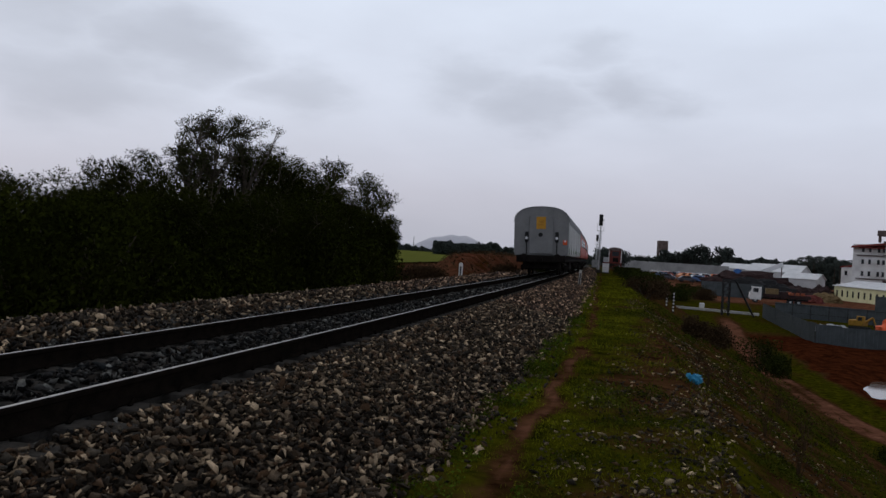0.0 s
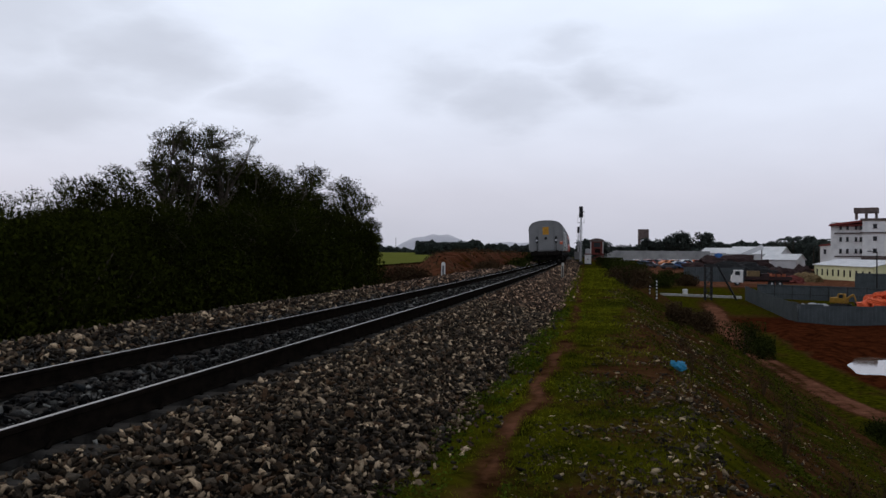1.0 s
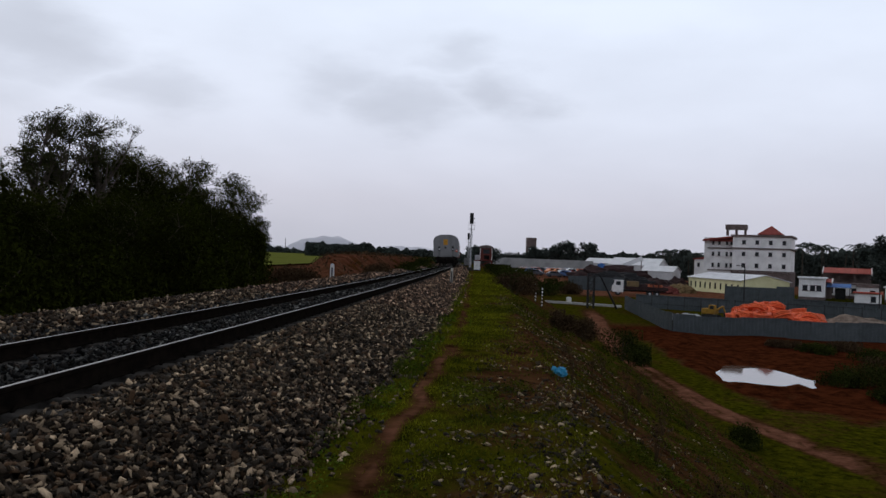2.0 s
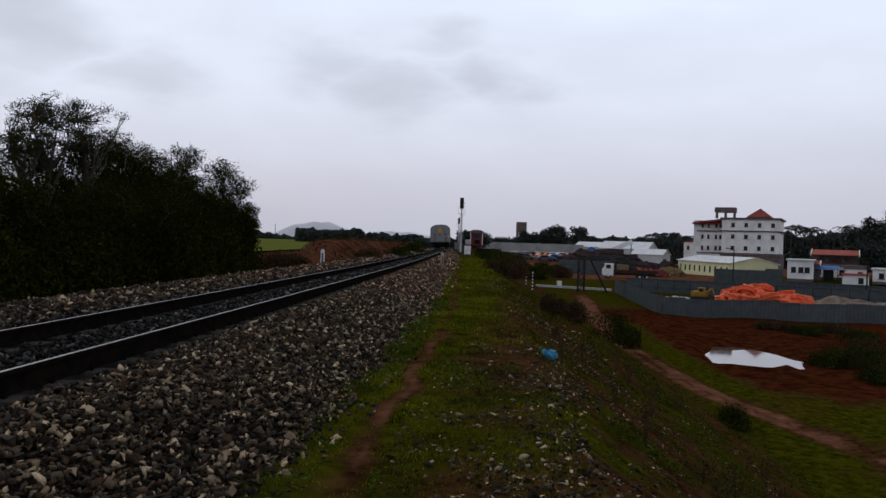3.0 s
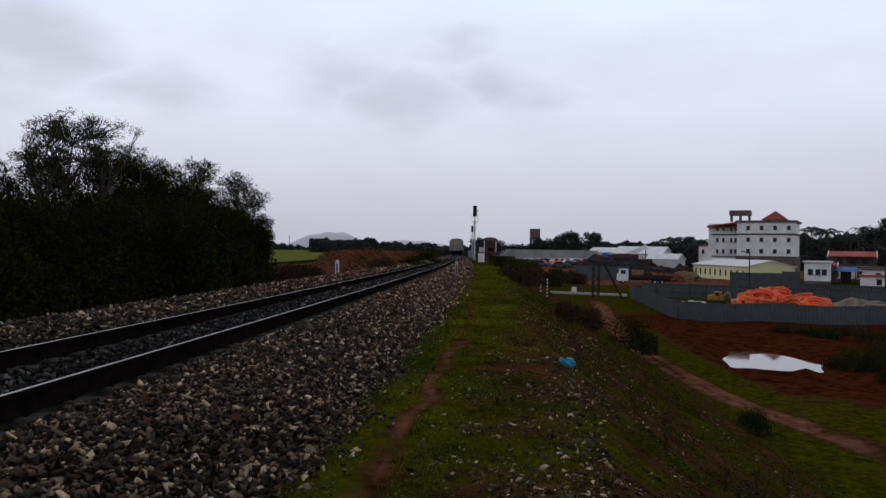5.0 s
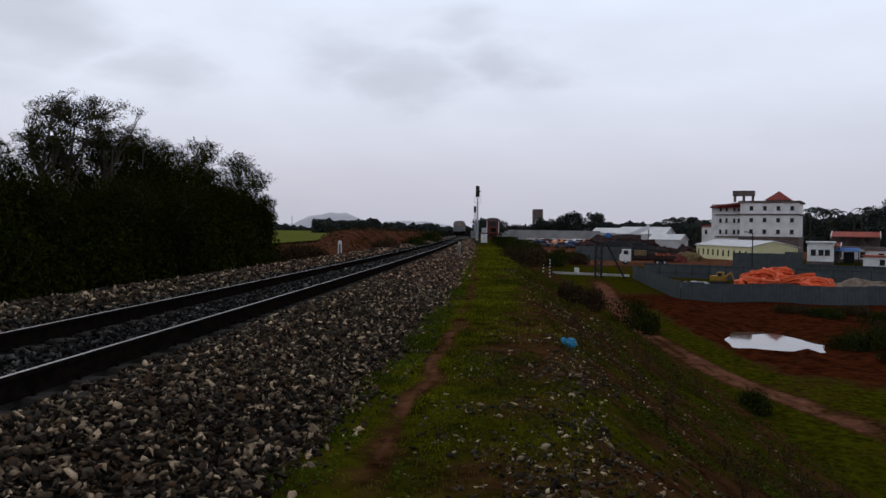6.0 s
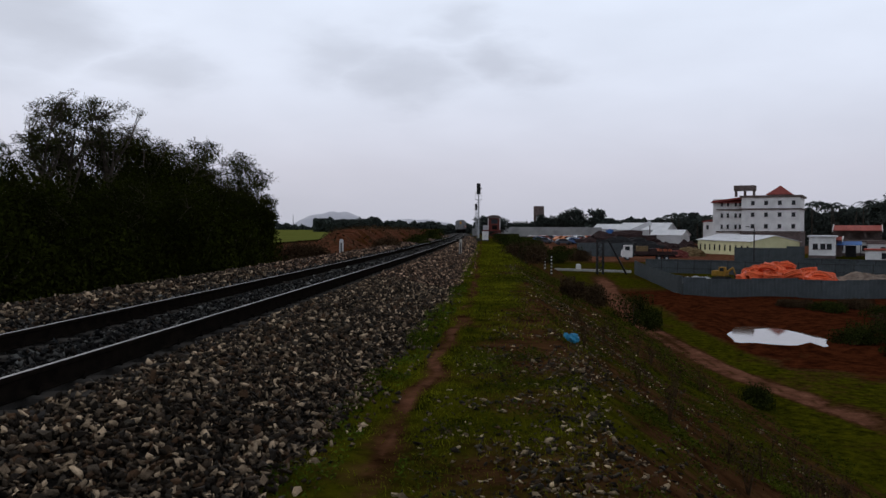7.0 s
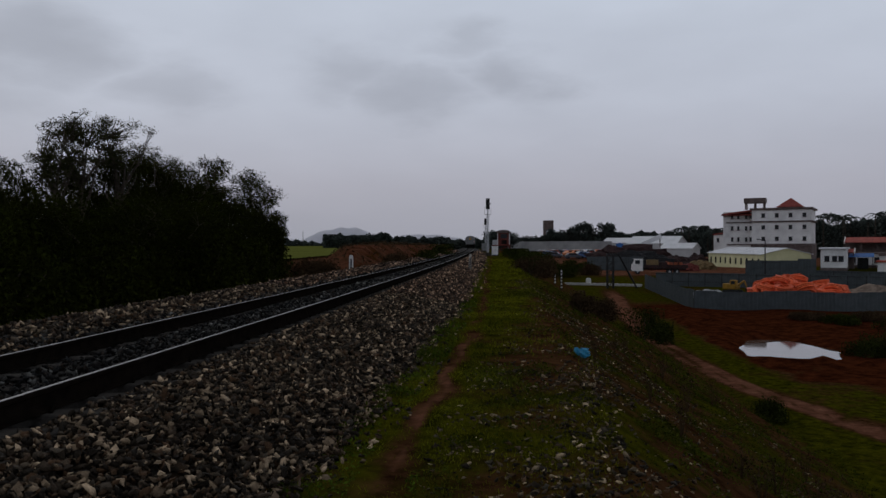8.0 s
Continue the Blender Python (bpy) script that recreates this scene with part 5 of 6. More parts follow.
def make_hall(m, length, width, eave, ridge, wall_m, roof_m, label, windows=0, win_m=None, name="shed"):
    """A gabled hall: the long side along x from 0, the gable in y; roof sheets overhang."""
    h = thing(name, m, label, "building")
    prof = [(0, 0), (width, 0), (width, eave), (width / 2, ridge), (0, eave)]
    bm = prism(prof, 0, length)
    bmesh.ops.transform(bm, matrix=pose(0, 0, 0, 0, 0, -90) @ Matrix.Diagonal((-1, 1, 1, 1)), verts=bm.verts)
    bmesh.ops.recalc_face_normals(bm, faces=bm.faces)
    wall = part("wall", bm, wall_m, h)
    for sgn in (0, 1):
        y0, y1 = (-0.35, width / 2) if sgn == 0 else (width / 2, width + 0.35)
        sl_ = (ridge - eave) / (width / 2)
        z0, z1 = (eave - 0.35 * sl_, ridge) if sgn == 0 else (ridge, eave - 0.35 * sl_)
        bm = bmesh.new()
        q = [bm.verts.new(c) for c in ((-0.3, y0, z0 + 0.03), (length + 0.3, y0, z0 + 0.03), (length + 0.3, y1, z1 + 0.03), (-0.3, y1, z1 + 0.03), (-0.3, y0, z0 + 0.13), (length + 0.3, y0, z0 + 0.13), (length + 0.3, y1, z1 + 0.13), (-0.3, y1, z1 + 0.13))]
        for f in ((0, 3, 2, 1), (4, 5, 6, 7), (0, 1, 5, 4), (1, 2, 6, 5), (2, 3, 7, 6), (3, 0, 4, 7)):
            bm.faces.new([q[i] for i in f])
        rf = part("roof", bm, roof_m, h, "pale metal roof" if roof_m is M_SHEET else "")
        for i in range(int(length / 1.2)):
            part("roof_seam", box((0.05, abs(y1 - y0) / math.cos(math.atan(sl_)), 0.05), (0.6 + i * 1.2, (y0 + y1) / 2, (z0 + z1) / 2 + 0.14), (math.degrees(math.atan(sl_)) * (1 if sgn == 0 else -1), 0, 0), bevel=0), roof_m, rf)
    for i in range(windows):
        x = length * (i + 0.6) / (windows + 0.2)
        w = part("window", box((0.75, 0.08, 1.25), (x, -0.01, eave * 0.56), bevel=0.01), win_m or M_GLASS, wall, "tall dark window")
        part("frame", box((0.95, 0.06, 0.08), (x, -0.03, eave * 0.56 + 0.67), bevel=0), M_LEDGE, w)
    return h


# long pale yellow house: its long side recedes to the left of the corner, its gable faces the line
c0 = ray(30.45) * 168
c1 = ray(27.05) * 196
dv = (c0 - c1)
zb = -4.95
make_hall(pose(c1.x, c1.y, zb, 0, 0, math.degrees(math.atan2(dv.y, dv.x))), dv.length, 9.6, 3.6, 4.75, M_CREAM, M_SHEET, "long pale yellow single-storey building with a white metal roof", 10, name="long_house")
make_hall(at(20.0, 245, -5.0, -14), 16, 12, 6.0, 7.4, M_SHEDWALL, M_SHEET, "white-roofed metal shed in the yard")
make_hall(at(21.7, 240, -5.0, -16), 14, 13, 5.8, 7.8, M_SHEDWALL, M_SHEET, "white-roofed metal shed with a long low gable")
make_hall(at(23.9, 228, -5.0, -16), 8.5, 9, 4.4, 5.8, M_SHEDWALL, M_SHEET, "small white-roofed shed with grey gable")


def make_heap(m, w, d, h, material, label, name, seed):
    """A long covered heap with a folded cover."""
    t = thing(name, m, label, "heap")
    bm = bmesh.new()
    bmesh.ops.create_icosphere(bm, subdivisions=4, radius=1.0)
    for v_ in bm.verts:
        n_ = 1 + 0.26 * noise.noise(v_.co * 2.2 + Vector((seed, 0, 0))) + 0.16 * noise.noise(v_.co * 6 + Vector((0, seed, 0))) + 0.08 * noise.noise(v_.co * 14)
        v_.co = Vector((v_.co.x * w / 2 * n_, v_.co.y * d / 2 * n_, max(v_.co.z, -0.05) * h * n_))
    part("cover", bm, material, t)
    return t


def make_flat_house(m, w, d, h, label, slab_m, windows):
    """A plastered block under a flat slab, with windows at the given x."""
    g = thing("house", m, label, "house")
    wall = part("wall", box((w, d, h), (w / 2, d / 2, h / 2), bevel=0.03), M_PLASTER, g)
    part("roof_slab", box((w + 0.5, d + 0.6, 0.28), (w / 2, d / 2 - 0.1, h + 0.14), bevel=0.03), slab_m, g, "flat roof slab")
    part("plinth", box((w + 0.08, d + 0.08, 0.5), (w / 2, d / 2, 0.25), bevel=0.02), M_LEDGE, g, "dark plinth")
    for x in windows:
        make_window(wall, x, h * 0.55, 0.8, 0.9, 0)
    return g


def make_sheet_roof(m, w, d, h, label):
    """A shallow lean-to roof of red sheets on posts, with pale end boards."""
    g = thing("red_roof_shed", m, label, "shed")
    part("back_wall", box((w, 0.2, h), (w / 2, d, h / 2), bevel=0.02), M_LEDGE, g, "dark back wall")
    n = max(3, int(w / 1.1))
    for i in range(n):
        part("roof_sheet", box((w / n - 0.02, d + 0.8, 0.06), (w * (i + 0.5) / n, d / 2, h + 0.32 + 0.012 * (i % 2)), (10, 0, 0), bevel=0), M_REDSHEET, g, "faded red roof sheet")
    for x in (-0.08, w + 0.08):
        part("end_board", box((0.16, d + 0.9, 0.42), (x, d / 2, h + 0.3), (10, 0, 0), bevel=0.01), M_WHITE, g, "white end board")
    for i in range(4):
        part("post", box((0.16, 0.16, h), (0.1 + (w - 0.2) * i / 3, 0.1, h / 2), bevel=0.01), M_LEDGE, g)
    return g


make_flat_house(on(33.95, 154, -4), 4.1, 6, 3.7, "small white block house with a flat pale roof", M_SHEET, (1.0, 2.2, 3.2))
make_flat_house(on(35.4, 163, -2), 9.0, 5, 2.5, "low white house behind a blue awning", M_LEDGE, (1.2, 5.0))
make_sheet_roof(on(35.35, 170, -2), 8.2, 5.0, 4.6, "shed with a long red sheet roof above white houses")
make_sheet_roof(on(35.0, 157.5, -3), 2.4, 2.4, 2.9, "small lean-to with a red sheet roof")
make_flat_house(on(37.2, 156, -2), 4.1, 3.0, 2.1, "white walled lean-to with a low red sheet roof", M_REDSHEET, (2.9,))
make_flat_house(on(37.35, 161, -2), 3.4, 2.6, 2.3, "low white outhouse beside a lean-to", M_LEDGE, (2.4,))
make_flat_house(on(38.9, 160, -4), 5.0, 5, 2.6, "pale low house under dark trees", M_SHEET, (1.4,))
aw = thing("awning", on(36.1, 158, -2), "blue tarpaulin awning before a white house", "awning")
part("sheet", box((5.0, 2.2, 0.07), (0, 0, 2.45), (16, 0, 0), bevel=0.01), M_BLUE, aw)
for x in (-2.3, 0.0, 2.3):
    for y in (-0.85, 0.85):
        part("pole", rod((x, y, 0), (x, y, 2.42 + (-0.24 if y < 0 else 0.24)), 0.05), M_BLACK, aw)
# black panel added as the shade beneath the awning
part("under_awning_shade", box((1.6, 0.1, 2.0), (0.8, 1.6, 1.0), bevel=0.01), M_BLACK, aw, "black panel standing for the shade under the awning")
make_heap(on(35.6, 149, 0), 15, 2.6, 0.8, M_DARKSOIL, "dark earth heap before white houses", "earth_heap", 21)


# lorry with a white cab and a dark flat load bed
def make_lorry(m):
    t = thing("lorry", m, "white-cabbed flatbed lorry parked in the yard", "lorry")
    ch = part("chassis", box((9.5, 0.9, 0.3), (5.6, 0, 0.95), bevel=0.03), M_BLACK, t)
    cab = part("cab", prism([(0.0, 0.6), (2.1, 0.6), (2.1, 2.95), (0.45, 2.95), (0.05, 1.85)], -1.2, 1.2), M_WHITE, t, "white cab")
    part("windscreen", box((0.06, 2.1, 0.95), (0.22, 0, 2.38), (0, 20, 0), bevel=0.02), M_GLASS, cab)
    for y in (-1.21, 1.21):
        part("side_window", box((0.9, 0.03, 0.75), (1.1, y, 2.35), bevel=0.02), M_GLASS, cab)
        part("headlight", box((0.06, 0.3, 0.2), (-0.01, y * 0.75, 1.0), bevel=0.02), M_LAMP, cab)
    part("bumper", box((0.2, 2.4, 0.35), (0.0, 0, 0.65), bevel=0.05), M_BLACK, cab)
    bed_ = part("load_bed", box((8.2, 2.4, 0.18), (6.6, 0, 1.25), bevel=0.02), M_BROWN, t, "dark flat bed")
    for y in (-1.15, 1.15):
        part("side_board", box((8.2, 0.06, 0.5), (6.6, y, 1.55), bevel=0.01), M_BROWN, bed_)
    part("crate", box((2.2, 1.9, 1.5), (4.0, 0, 2.05), bevel=0.05), M_TAN, bed_, "tan wooden crate")
    part("crate", box((1.6, 1.7, 1.0), (5.9, 0.1, 1.85), (0, 0, 8), bevel=0.05), M_BROWN, bed_, "brown covered crate")
    for x in (7.6, 8.5, 9.4):
        part("drum", rod((x, 0.2, 1.35), (x, 0.2, 2.25), 0.36, n=14), M_ORANGERUST, bed_, "orange rusty drum")
    for x in (1.1, 7.2, 8.6):
        for y in (-1.0, 1.0):
            w = part("wheel", rod((x, y - 0.15, 0.5), (x, y + 0.15, 0.5), 0.5, n=18), M_BLACK, t, "black wheel")
            part("hub", rod((x, y * 1.16 - 0.01, 0.5), (x, y * 1.16 + 0.01, 0.5), 0.22, n=12), M_SILVER, w)
    return t


make_lorry(on(21.95, 163, 4))


def make_tank_stand(m):
    t = thing("lattice_stand", m, "dark steel lattice stand with a leaning ladder", "steel stand")
    for x in (-0.45, 0.45):
        for y in (-0.45, 0.45):
            part("leg", box((0.16, 0.16, 5.2), (x, y, 2.6), bevel=0.01), M_BLACK, t)
    for i in range(5):
        z0, z1 = 0.1 + i, 1.1 + i
        for y in (-0.45, 0.45):
            part("brace", rod((-0.45, y, z0), (0.45, y, z1), 0.035, n=6), M_BLACK, t)
            part("brace", rod((-0.45, y, z1), (0.45, y, z1), 0.035, n=6), M_BLACK, t)
        for x in (-0.45, 0.45):
            part("brace", rod((x, -0.45, z0), (x, 0.45, z1), 0.035, n=6), M_BLACK, t)
    part("top_beam", box((2.9, 0.3, 0.22), (0.9, 0, 5.2), bevel=0.02), M_BLACK, t)
    l_ = part("ladder", rod((1.3, -0.25, 5.1), (4.0, -0.25, 0.05), 0.11, n=6), M_BLACK, t, "leaning steel ladder")
    part("ladder_side", rod((1.3, 0.25, 5.1), (4.0, 0.25, 0.05), 0.11, n=6), M_BLACK, l_)
    for i in range(14):
        f = (i + 0.5) / 14
        part("rung", rod((1.3 + 2.7 * f, -0.25, 5.1 - 5.05 * f), (1.3 + 2.7 * f, 0.25, 5.1 - 5.05 * f), 0.03, n=5), M_BLACK, l_)
    return t


make_tank_stand(on(20.5, 124, 10))
bt = thing("blue_tank", on(21.15, 200, 0), "blue plastic water tank on a brick stand in the yard", "water tank")
part("stand", box((2.2, 2.2, 1.9), (0, 0, 0.95), bevel=0.03), M_RUST, bt)
part("tank", rod((0, 0, 1.9), (0, 0, 3.9), 0.95, 0.9, 20), M_BLUE, bt)
part("lid", rod((0, 0, 3.9), (0, 0, 4.1), 0.45, 0.35, 16), M_BLUE, bt)


make_heap(on(21.9, 200, 4), 20, 6, 3.6, M_BROWN, "long heap under a dark brown cover in the yard", "covered_heap", 1)
make_heap(on(22.3, 184, 4), 16, 4, 4.0, M_BLACK, "long heap under a black cover behind the lorry", "covered_heap", 4)
make_heap(on(25.0, 190, 4), 8, 4, 2.7, M_BROWN, "heap of dark brown scrap steel", "scrap_heap", 7)
make_heap(on(26.3, 196, 4), 6, 4, 2.6, M_BROWN, "heap of brown scrap beside the yard fence", "scrap_heap", 9)
M_RUBBLE = mat("pale_rubble", (0.09, 0.065, 0.05), (0.24, 0.19, 0.15), 1.5, 0.9, 0, 0.6)
make_heap(on(37.4, 112, 0), 11, 6, 1.9, M_RUBBLE, "low heap of pale rubble behind the fence", "rubble_heap", 12)
make_heap(on(41.5, 114, 0), 12, 6, 1.7, M_RUBBLE, "low heap of brownish rubble behind the fence", "rubble_heap", 18)
make_heap(on(24.0, 178, 4), 5, 4, 1.9, M_ORANGERUST, "heap of orange-brown scrap beside the lorry", "scrap_heap", 31)
make_heap(on(25.6, 176, 4), 6, 4, 1.4, M_RUST, "low heap of rusty red scrap beside the lorry", "scrap_heap", 33)
make_heap(on(26.6, 186, 4), 6, 4, 1.9, M_TAN, "heap of brown boards before the long house", "board_heap", 35)
lean = thing("leaning_panel", on(23.3, 205, 10, 0.0), "long white panel leaning on yard frames", "panel")
part("panel", box((5.2, 0.12, 1.1), (0, 0, 4.3), (0, -24, 0), bevel=0.02), M_SHEET, lean)
for x, h in ((-2.1, 3.4), (2.1, 5.2)):
    part("prop", box((0.2, 0.2, h), (x, 0.16, h / 2), bevel=0.01), M_LEDGE, lean)
make_heap(on(27.0, 112, 0), 5, 3, 0.9, M_SILVER, "low pile of grey metal sheets behind the fence", "sheet_pile", 14)


def make_car(m, paint, label):
    c = thing("car", m, label, "car", "cars parked in the yard")
    body = part("body", prism([(-2.0, 0.35), (2.0, 0.35), (2.05, 0.75), (1.2, 0.95), (0.7, 1.42), (-1.0, 1.45), (-1.7, 0.98), (-2.05, 0.85)], -0.82, 0.82), paint, c)
    for y in (-0.825, 0.825):
        part("side_window", prism([(0.95, 0.98), (0.62, 1.34), (-0.92, 1.36), (-1.4, 1.0)], y - 0.01, y + 0.01), M_GLASS, body)
    for x in (-1.25, 1.25):
        for y in (-0.72, 0.72):
            part("wheel", rod((x, y - 0.1, 0.32), (x, y + 0.1, 0.32), 0.32, n=14), M_BLACK, c, "black wheel")
    return c


protos = [make_car(on(15.8 + 0.8 * i, 206 + 3 * i, 12 * i), CARPAINT[i], lab) for i, lab in enumerate((
    "white car parked in the crowded yard", "dull red car parked in the crowded yard", "dark blue car parked in the crowded yard", "black car parked in the crowded yard", "silver car parked in the crowded yard", "orange car parked in the crowded yard"))]
krng = np.random.RandomState(17)
for i in range(52):
    az, d = krng.uniform(15.8, 21.4), krng.uniform(200, 230)
    copy_thing(protos[(0, 1, 3, 4, 5, 0, 1, 4, 3, 2)[krng.randint(0, 10)]], on(az, d, krng.uniform(-40, 60)))

# long pale wall behind the yard
def make_wall(a, b, h, label):
    w = thing("compound_wall", Matrix(), label, "wall")
    a, b = Vector((*a, 0)), Vector((*b, 0))
    n = max(2, int((b - a).length / 4))
    t_ = math.degrees(math.atan2((b - a).y, (b - a).x))
    for i in range(n):
        c = a + (b - a) * ((i + 0.5) / n)
        z = float(ground_z(*sl(c.x, c.y)))
        part("wall_bay", box(((b - a).length / n - 0.02, 0.25, h), (c.x, c.y, z + h / 2), (0, 0, t_), bevel=0.01), M_PLAINWALL, w)
        part("pillar", box((0.4, 0.4, h + 0.3), (c.x - (b - a).x / n / 2, c.y - (b - a).y / n / 2, z + h / 2), (0, 0, t_), bevel=0.02), M_PLAINWALL, w)
    return w


make_wall(xy(13.4, 240), xy(20.6, 234), 3.7, "long pale grey compound wall behind the yard")
kb = thing("kerb_wall", Matrix(), "low pale concrete kerb along a dirt road", "kerb")
for i in range(10):
    az = 17.6 + 0.53 * i
    m_ = on(az, 131 - 0.25 * i, 4)
    part("kerb_stone", box((1.25, 0.4, 0.5), (m_.translation.x, m_.translation.y, m_.translation.z + 0.12), (0, 0, -az + 3), bevel=0.03), M_KERB, kb)
wb = thing("marker_block", on(19.0, 133, 8), "white painted concrete block beside the dirt road", "block")
part("block", box((0.75, 0.6, 1.0), (0, 0, 0.45), bevel=0.08), M_WHITE, wb)
for az in (16.66, 17.12):
    sp = thing("striped_post", on(az, 75, 0), "black and white banded marker post on the bank", "marker post", "banded marker posts")
    part("post", rod((0, 0, -0.2), (0, 0, 1.9), 0.05, n=10), M_BLACK, sp)
    for k in range(6):
        part("white_band", rod((0, 0, 0.15 + 0.30 * k), (0, 0, 0.30 + 0.30 * k), 0.062, n=10), M_WHITE, sp)


# red cabin on a platform beside the line
def make_cabin(m):
    c = thing("cabin", m, "small dark red cabin on a braced stand beside the line", "cabin")
    body = part("body", box((2.0, 2.2, 2.1), (0.2, 0, 2.0), bevel=0.06), M_RUST, c, "dark red sheet body")
    roof = [(-1.05, 3.0), (1.45, 3.0), (1.45, 3.12)] + [(0.2 + 1.2 * math.cos(math.pi * i / 8), 3.12 + 0.42 * math.sin(math.pi * i / 8)) for i in range(1, 8)] + [(-1.05, 3.12)]
    part("roof", prism(roof, -1.35, 1.35), M_LEDGE, c, "dark rounded roof")
    part("window", box((1.1, 0.06, 0.75), (0.25, -1.12, 2.45), bevel=0.01), M_GLASS, body, "dark window")
    for x in (-0.80, 1.2):
        part("corner_strip", box((0.12, 0.08, 2.0), (x, -1.12, 2.0), bevel=0.01), M_WHITE, body, "white painted corner")
    part("louvre_panel", box((0.9, 0.05, 0.7), (0.3, -1.13, 1.45), bevel=0.01), M_DARK, body)
    part("side_steps", box((0.9, 1.0, 0.9), (-1.25, -0.3, 1.35), bevel=0.04), M_SILVER, c, "pale steel steps")
    part("platform", box((3.2, 2.7, 0.16), (-0.2, 0, 0.9), bevel=0.02), M_RUST, c, "rusty platform")
    for x in (-1.6, 1.2):
        for y in (-1.15, 1.15):
            part("leg", box((0.18, 0.18, 1.9), (x, y, 0.0), bevel=0.01), M_RUST, c)
    for y in (-1.15, 1.15):
        part("brace", rod((-1.6, y, -0.3), (1.2, y, 0.8), 0.06, n=6), M_RUST, c)
    return c


m_ = at(12.95, 138, -0.45, 0)
make_cabin(pose(m_.translation.x, m_.translation.y, float(ground_z(*sl(m_.translation.x, m_.translation.y))) + 0.45, 0, 0, -13))


def make_pole(m, h, label):
    p = thing("lamp_pole", m, label, "lamp pole", "lamp poles of the yard")
    part("pole", rod((0, 0, -0.2), (0, 0, h), 0.13, 0.08, 8), M_BLACK, p)
    part("arm", rod((0, 0, h - 0.1), (-0.9, -0.2, h + 0.1), 0.05, n=6), M_BLACK, p)
    part("lamp", box((0.6, 0.25, 0.15), (-1.1, -0.24, h + 0.1), bevel=0.04), M_BLACK, p)
    return p


make_pole(on(30.62, 146), 7.0, "dark street lamp pole beside the yard fence")
make_pole(on(38.6, 136), 6.0, "dark street lamp pole by the white houses")


# ---- distance ----
def make_water_tower(m):
    t = thing("water_tower", m, "square brown concrete water tower above the trees", "water tower")
    part("tank", box((3.4, 3.4, 3.6), (0, 0, 11.8), bevel=0.1), M_LEDGE, t)
    for x in (-1.4, 1.4):
        for y in (-1.4, 1.4):
            part("leg", box((0.5, 0.5, 10.5), (x, y, 5.0), bevel=0.02), M_LEDGE, t)
    return t


make_water_tower(on(16.2, 300, 10, -2.0))
frng = np.random.RandomState(31)
for az, d, top, spread in ((14.6, 270, 3.4, 4), (15.6, 272, 3.6, 4), (16.9, 265, 5.4, 4), (16.3, 262, 5.6, 3.0), (17.9, 262, 6.6, 4), (18.9, 262, 8.0, 4.6), (20.3, 258, 7.6, 3.6), (13.0, 220, 4.2, 4.5), (12.4, 215, 4.4, 4.0), (38.0, 190, 6.6, 3.6), (38.9, 184, 9.2, 4.5), (40.3, 180, 11.0, 5.5), (42.0, 192, 11.5, 6), (43.6, 196, 11.0, 6), (39.4, 176, 4.6, 4), (41.0, 172, 5.5, 5), (3.7, 400, 6.2, 6), (1.4, 400, 5.0, 6), (6.4, 400, 4.4, 5)):
    m_ = on(az, d)
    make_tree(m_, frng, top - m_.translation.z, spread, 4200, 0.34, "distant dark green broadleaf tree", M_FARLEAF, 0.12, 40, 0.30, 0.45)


def make_palm(m, rng, h):
    p = thing("palm_tree", m, "distant coconut palm among dark woods", "palm tree", "distant palms")
    verts, faces = [], []
    lean = rng.normal(0, 0.05, 2) * h
    tube(verts, faces, (0, 0, -0.3), (lean[0] * 0.4, lean[1] * 0.4, h * 0.5), 0.22, 0.17)
    tube(verts, faces, (lean[0] * 0.4, lean[1] * 0.4, h * 0.5), (lean[0], lean[1], h), 0.17, 0.12)
    t = new("trunk", mesh_of("trunk", verts, faces, M_BARK))
    t.parent = p
    V, F = [], []
    for i in range(17):
        a, up = rng.uniform(0, 6.28), rng.uniform(-0.2, 1.1)
        L_ = rng.uniform(2.6, 3.6)
        for k in range(9):
            f = (k + 1) / 9
            c = np.array((lean[0] + math.cos(a) * L_ * f, lean[1] + math.sin(a) * L_ * f, h + up * L_ * f * 0.8 - L_ * 0.75 * f * f))
            for sgn in (-1, 1):
                i0 = len(V)
                side = np.array((-math.sin(a), math.cos(a), 0)) * sgn
                V += [tuple(c), tuple(c + np.array((math.cos(a), math.sin(a), 0)) * 0.36), tuple(c + side * 0.75 * (1.15 - f) + np.array((0, 0, -0.45)))]
                F.append((i0, i0 + 1, i0 + 2))
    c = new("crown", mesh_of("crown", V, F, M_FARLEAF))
    c.parent = p
    return p


for i in range(34):
    az = (24.2 + 4.4 * frng.uniform()) if i < 12 else (33.6 + 9 * frng.uniform())
    d = frng.uniform(290, 340)
    m_ = on(az, d)
    make_palm(m_, frng, (1.08 + d * math.tan(radians(frng.uniform(0.75, 1.25) if i < 12 else frng.uniform(1.3, 1.95)))) - m_.translation.z - 1.0)


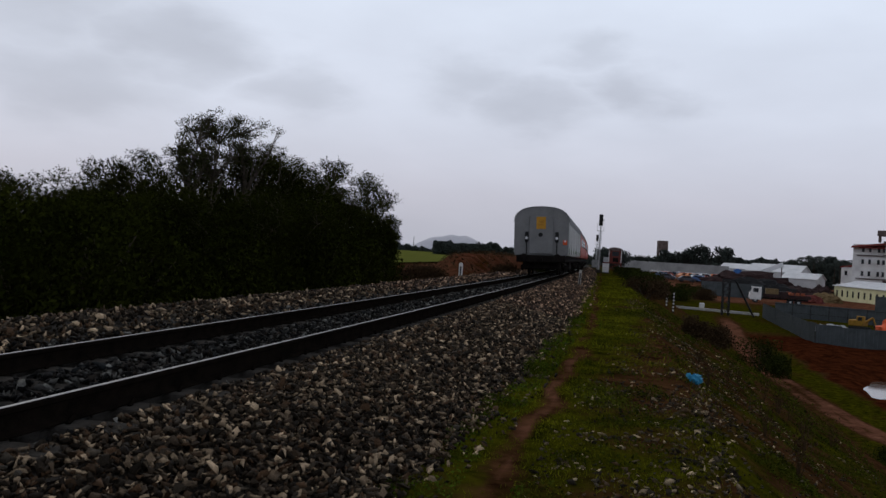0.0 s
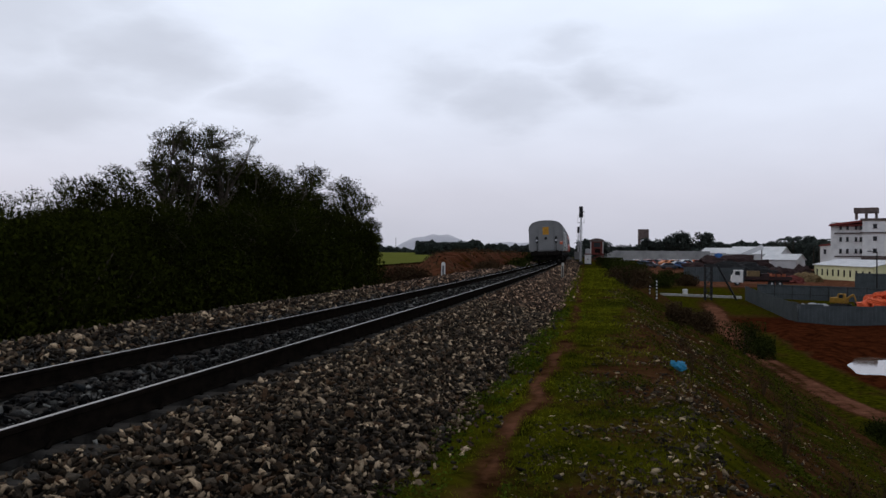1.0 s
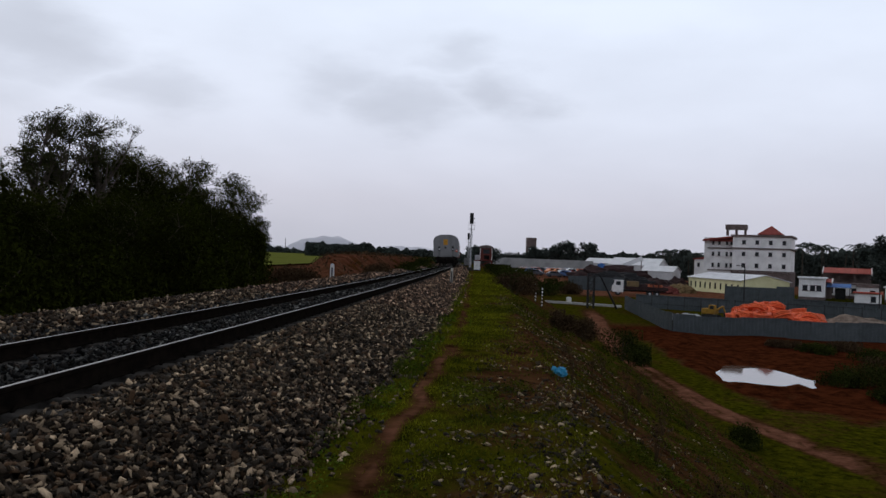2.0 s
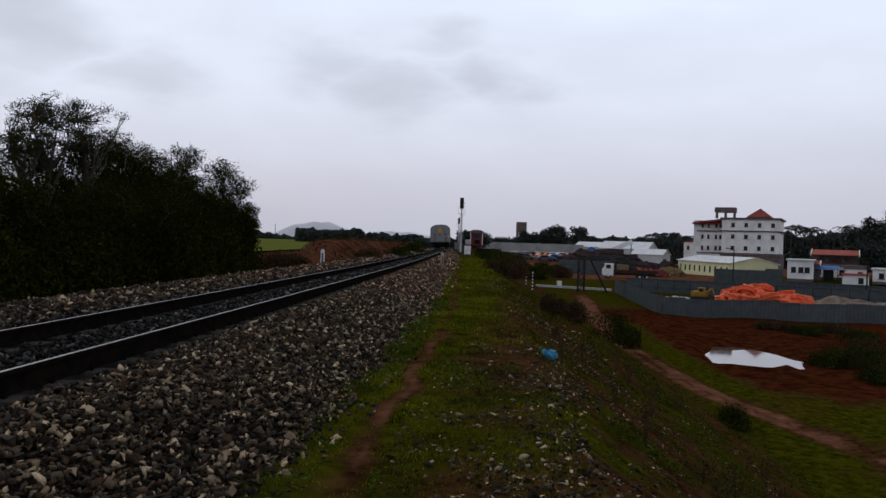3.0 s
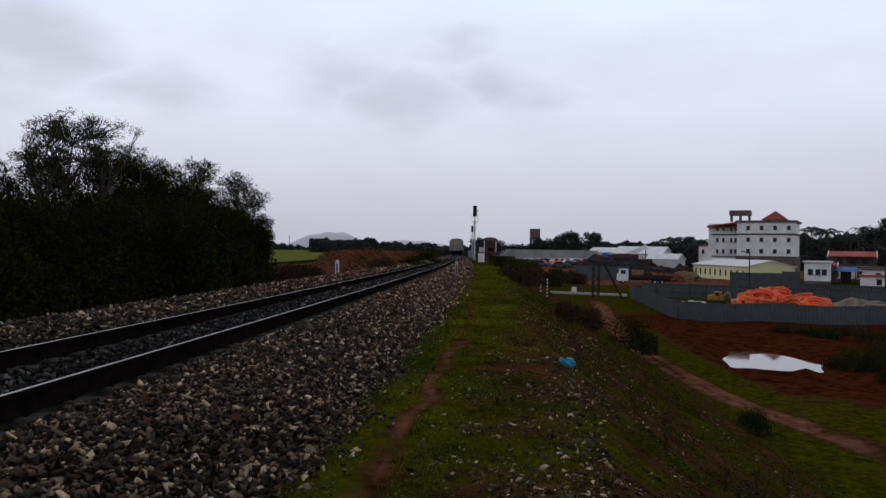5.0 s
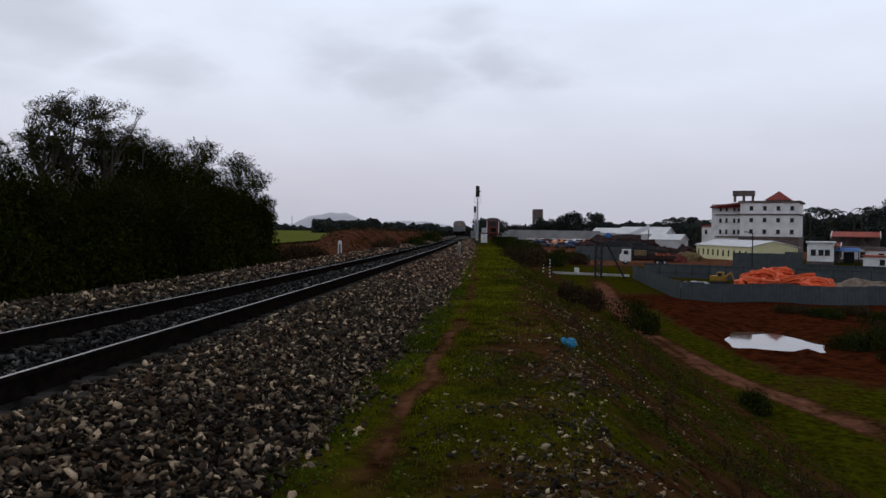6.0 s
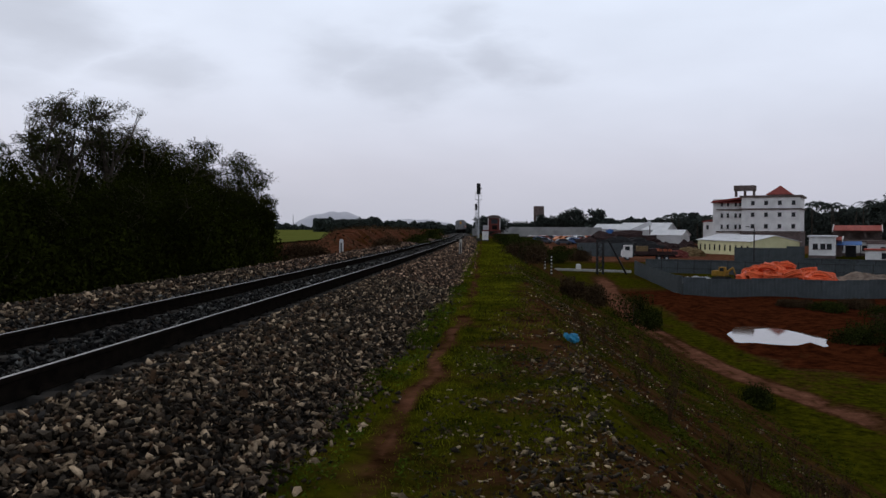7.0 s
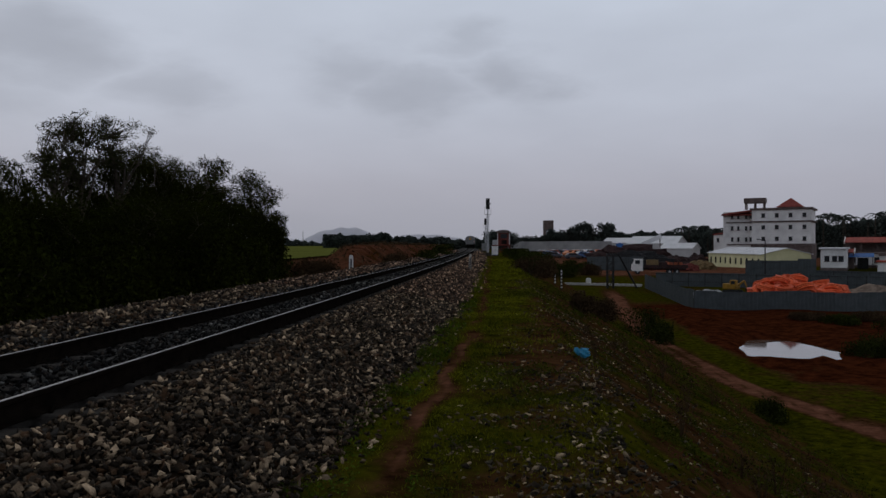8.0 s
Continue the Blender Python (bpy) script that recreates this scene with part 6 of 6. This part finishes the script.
def far_woods(name, az0, az1, d, el, n, label, seed):
    """Woods at the skyline, one mass of leaf clumps with an uneven top."""
    rng = np.random.RandomState(seed)
    az = rng.uniform(az0, az1, n)
    dd = d + rng.uniform(-12, 12, n)
    knots = np.arange(az0 - 1, az1 + 1, 0.22)
    crest = el(az) + np.interp(az, knots, rng.normal(0, 0.10, len(knots))) + np.interp(az, knots[::4], rng.normal(0, 0.12, len(knots[::4])))
    x, y = dd * np.sin(np.radians(az)), dd * np.cos(np.radians(az))
    z0 = -5.5 if az0 > 8 else -1.6
    top = 1.08 + dd * np.tan(np.radians(crest))
    z = z0 + (top - z0) * rng.uniform(0, 1, n) ** 0.7
    pl = np.stack([x, y, z], 1)
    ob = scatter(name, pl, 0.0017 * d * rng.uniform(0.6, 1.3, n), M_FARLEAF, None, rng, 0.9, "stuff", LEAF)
    tagged(ob, label, "woods")


far_woods("far_woods", 0.2, 9.2, 420, lambda a: 0.62 - 0.05 * np.abs(a - 3) ** 1.2, 30000, "dark distant woods beyond the field", 2)
far_woods("far_woods", -6.0, 1.0, 780, lambda a: 0.26 + 0 * a, 5000, "pale distant woods beyond the field", 5)
far_woods("far_woods", 19.0, 29.5, 345, lambda a: 0.62 + 0.02 * (a - 19), 42000, "dark palm woods behind the sheds", 3)
far_woods("far_woods", 33.2, 46.0, 330, lambda a: 1.15 + 0.03 * (a - 33), 56000, "dark palm woods behind the houses", 4)
far_woods("far_woods", 9.0, 20.0, 330, lambda a: 0.16 + 0.012 * (a - 9), 26000, "distant woods behind the yard", 6)


def make_hill(name, az, d, width, height, label):
    verts, faces = [], []
    n, k = 60, 10
    c = ray(az) * d
    side = ray(az + 90)
    away = ray(az)
    for j in range(k + 1):
        for i in range(n + 1):
            u, w = 2 * i / n - 1, 2 * j / k - 1
            h = height * max(0.0, 1 - abs(u) ** 2.2) * max(0.0, 1 - abs(w) ** 2) * (1 + 0.16 * noise.noise(Vector((u * 4, w * 3, az))))
            p = c + side * (u * width / 2) + away * (w * width / 3)
            verts.append((p.x, p.y, -4 + h))
    for j in range(k):
        for i in range(n):
            a = j * (n + 1) + i
            faces.append((a, a + 1, a + n + 2, a + n + 1))
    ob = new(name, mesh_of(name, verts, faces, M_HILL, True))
    tagged(ob, label, "hill", kind="structure")


make_hill("backdrop_hill", 1.7, 1700, 210, 38, "pale hill on the skyline with haze painted into its colour")
make_hill("backdrop_ridge", 7.2, 2300, 330, 30, "pale low ridge on the skyline with haze painted in")
make_hill("backdrop_ridge", -3.0, 2300, 420, 18, "pale low ridge on the skyline with haze painted in")
for az, h in ((-1.2, 17), (-2.6, 14)):
    mp_ = thing("mast", at(az, 900, -2.0), "thin distant radio mast", "mast", "distant masts")
    part("pole", rod((0, 0, 0), (0, 0, h), 0.5, 0.3, 6), M_COACH, mp_)


# ---- what moves ----
def motions():
    times = [0.25 * i for i in range(33)]
    walk(van, [(t, train_pose(TRAIN_S + TRAIN_V * t)) for t in times])
    for i, c in enumerate(coaches):
        walk(c, [(t, train_pose(TRAIN_S + 22.5 * (i + 1) + TRAIN_V * t)) for t in times])


motions()
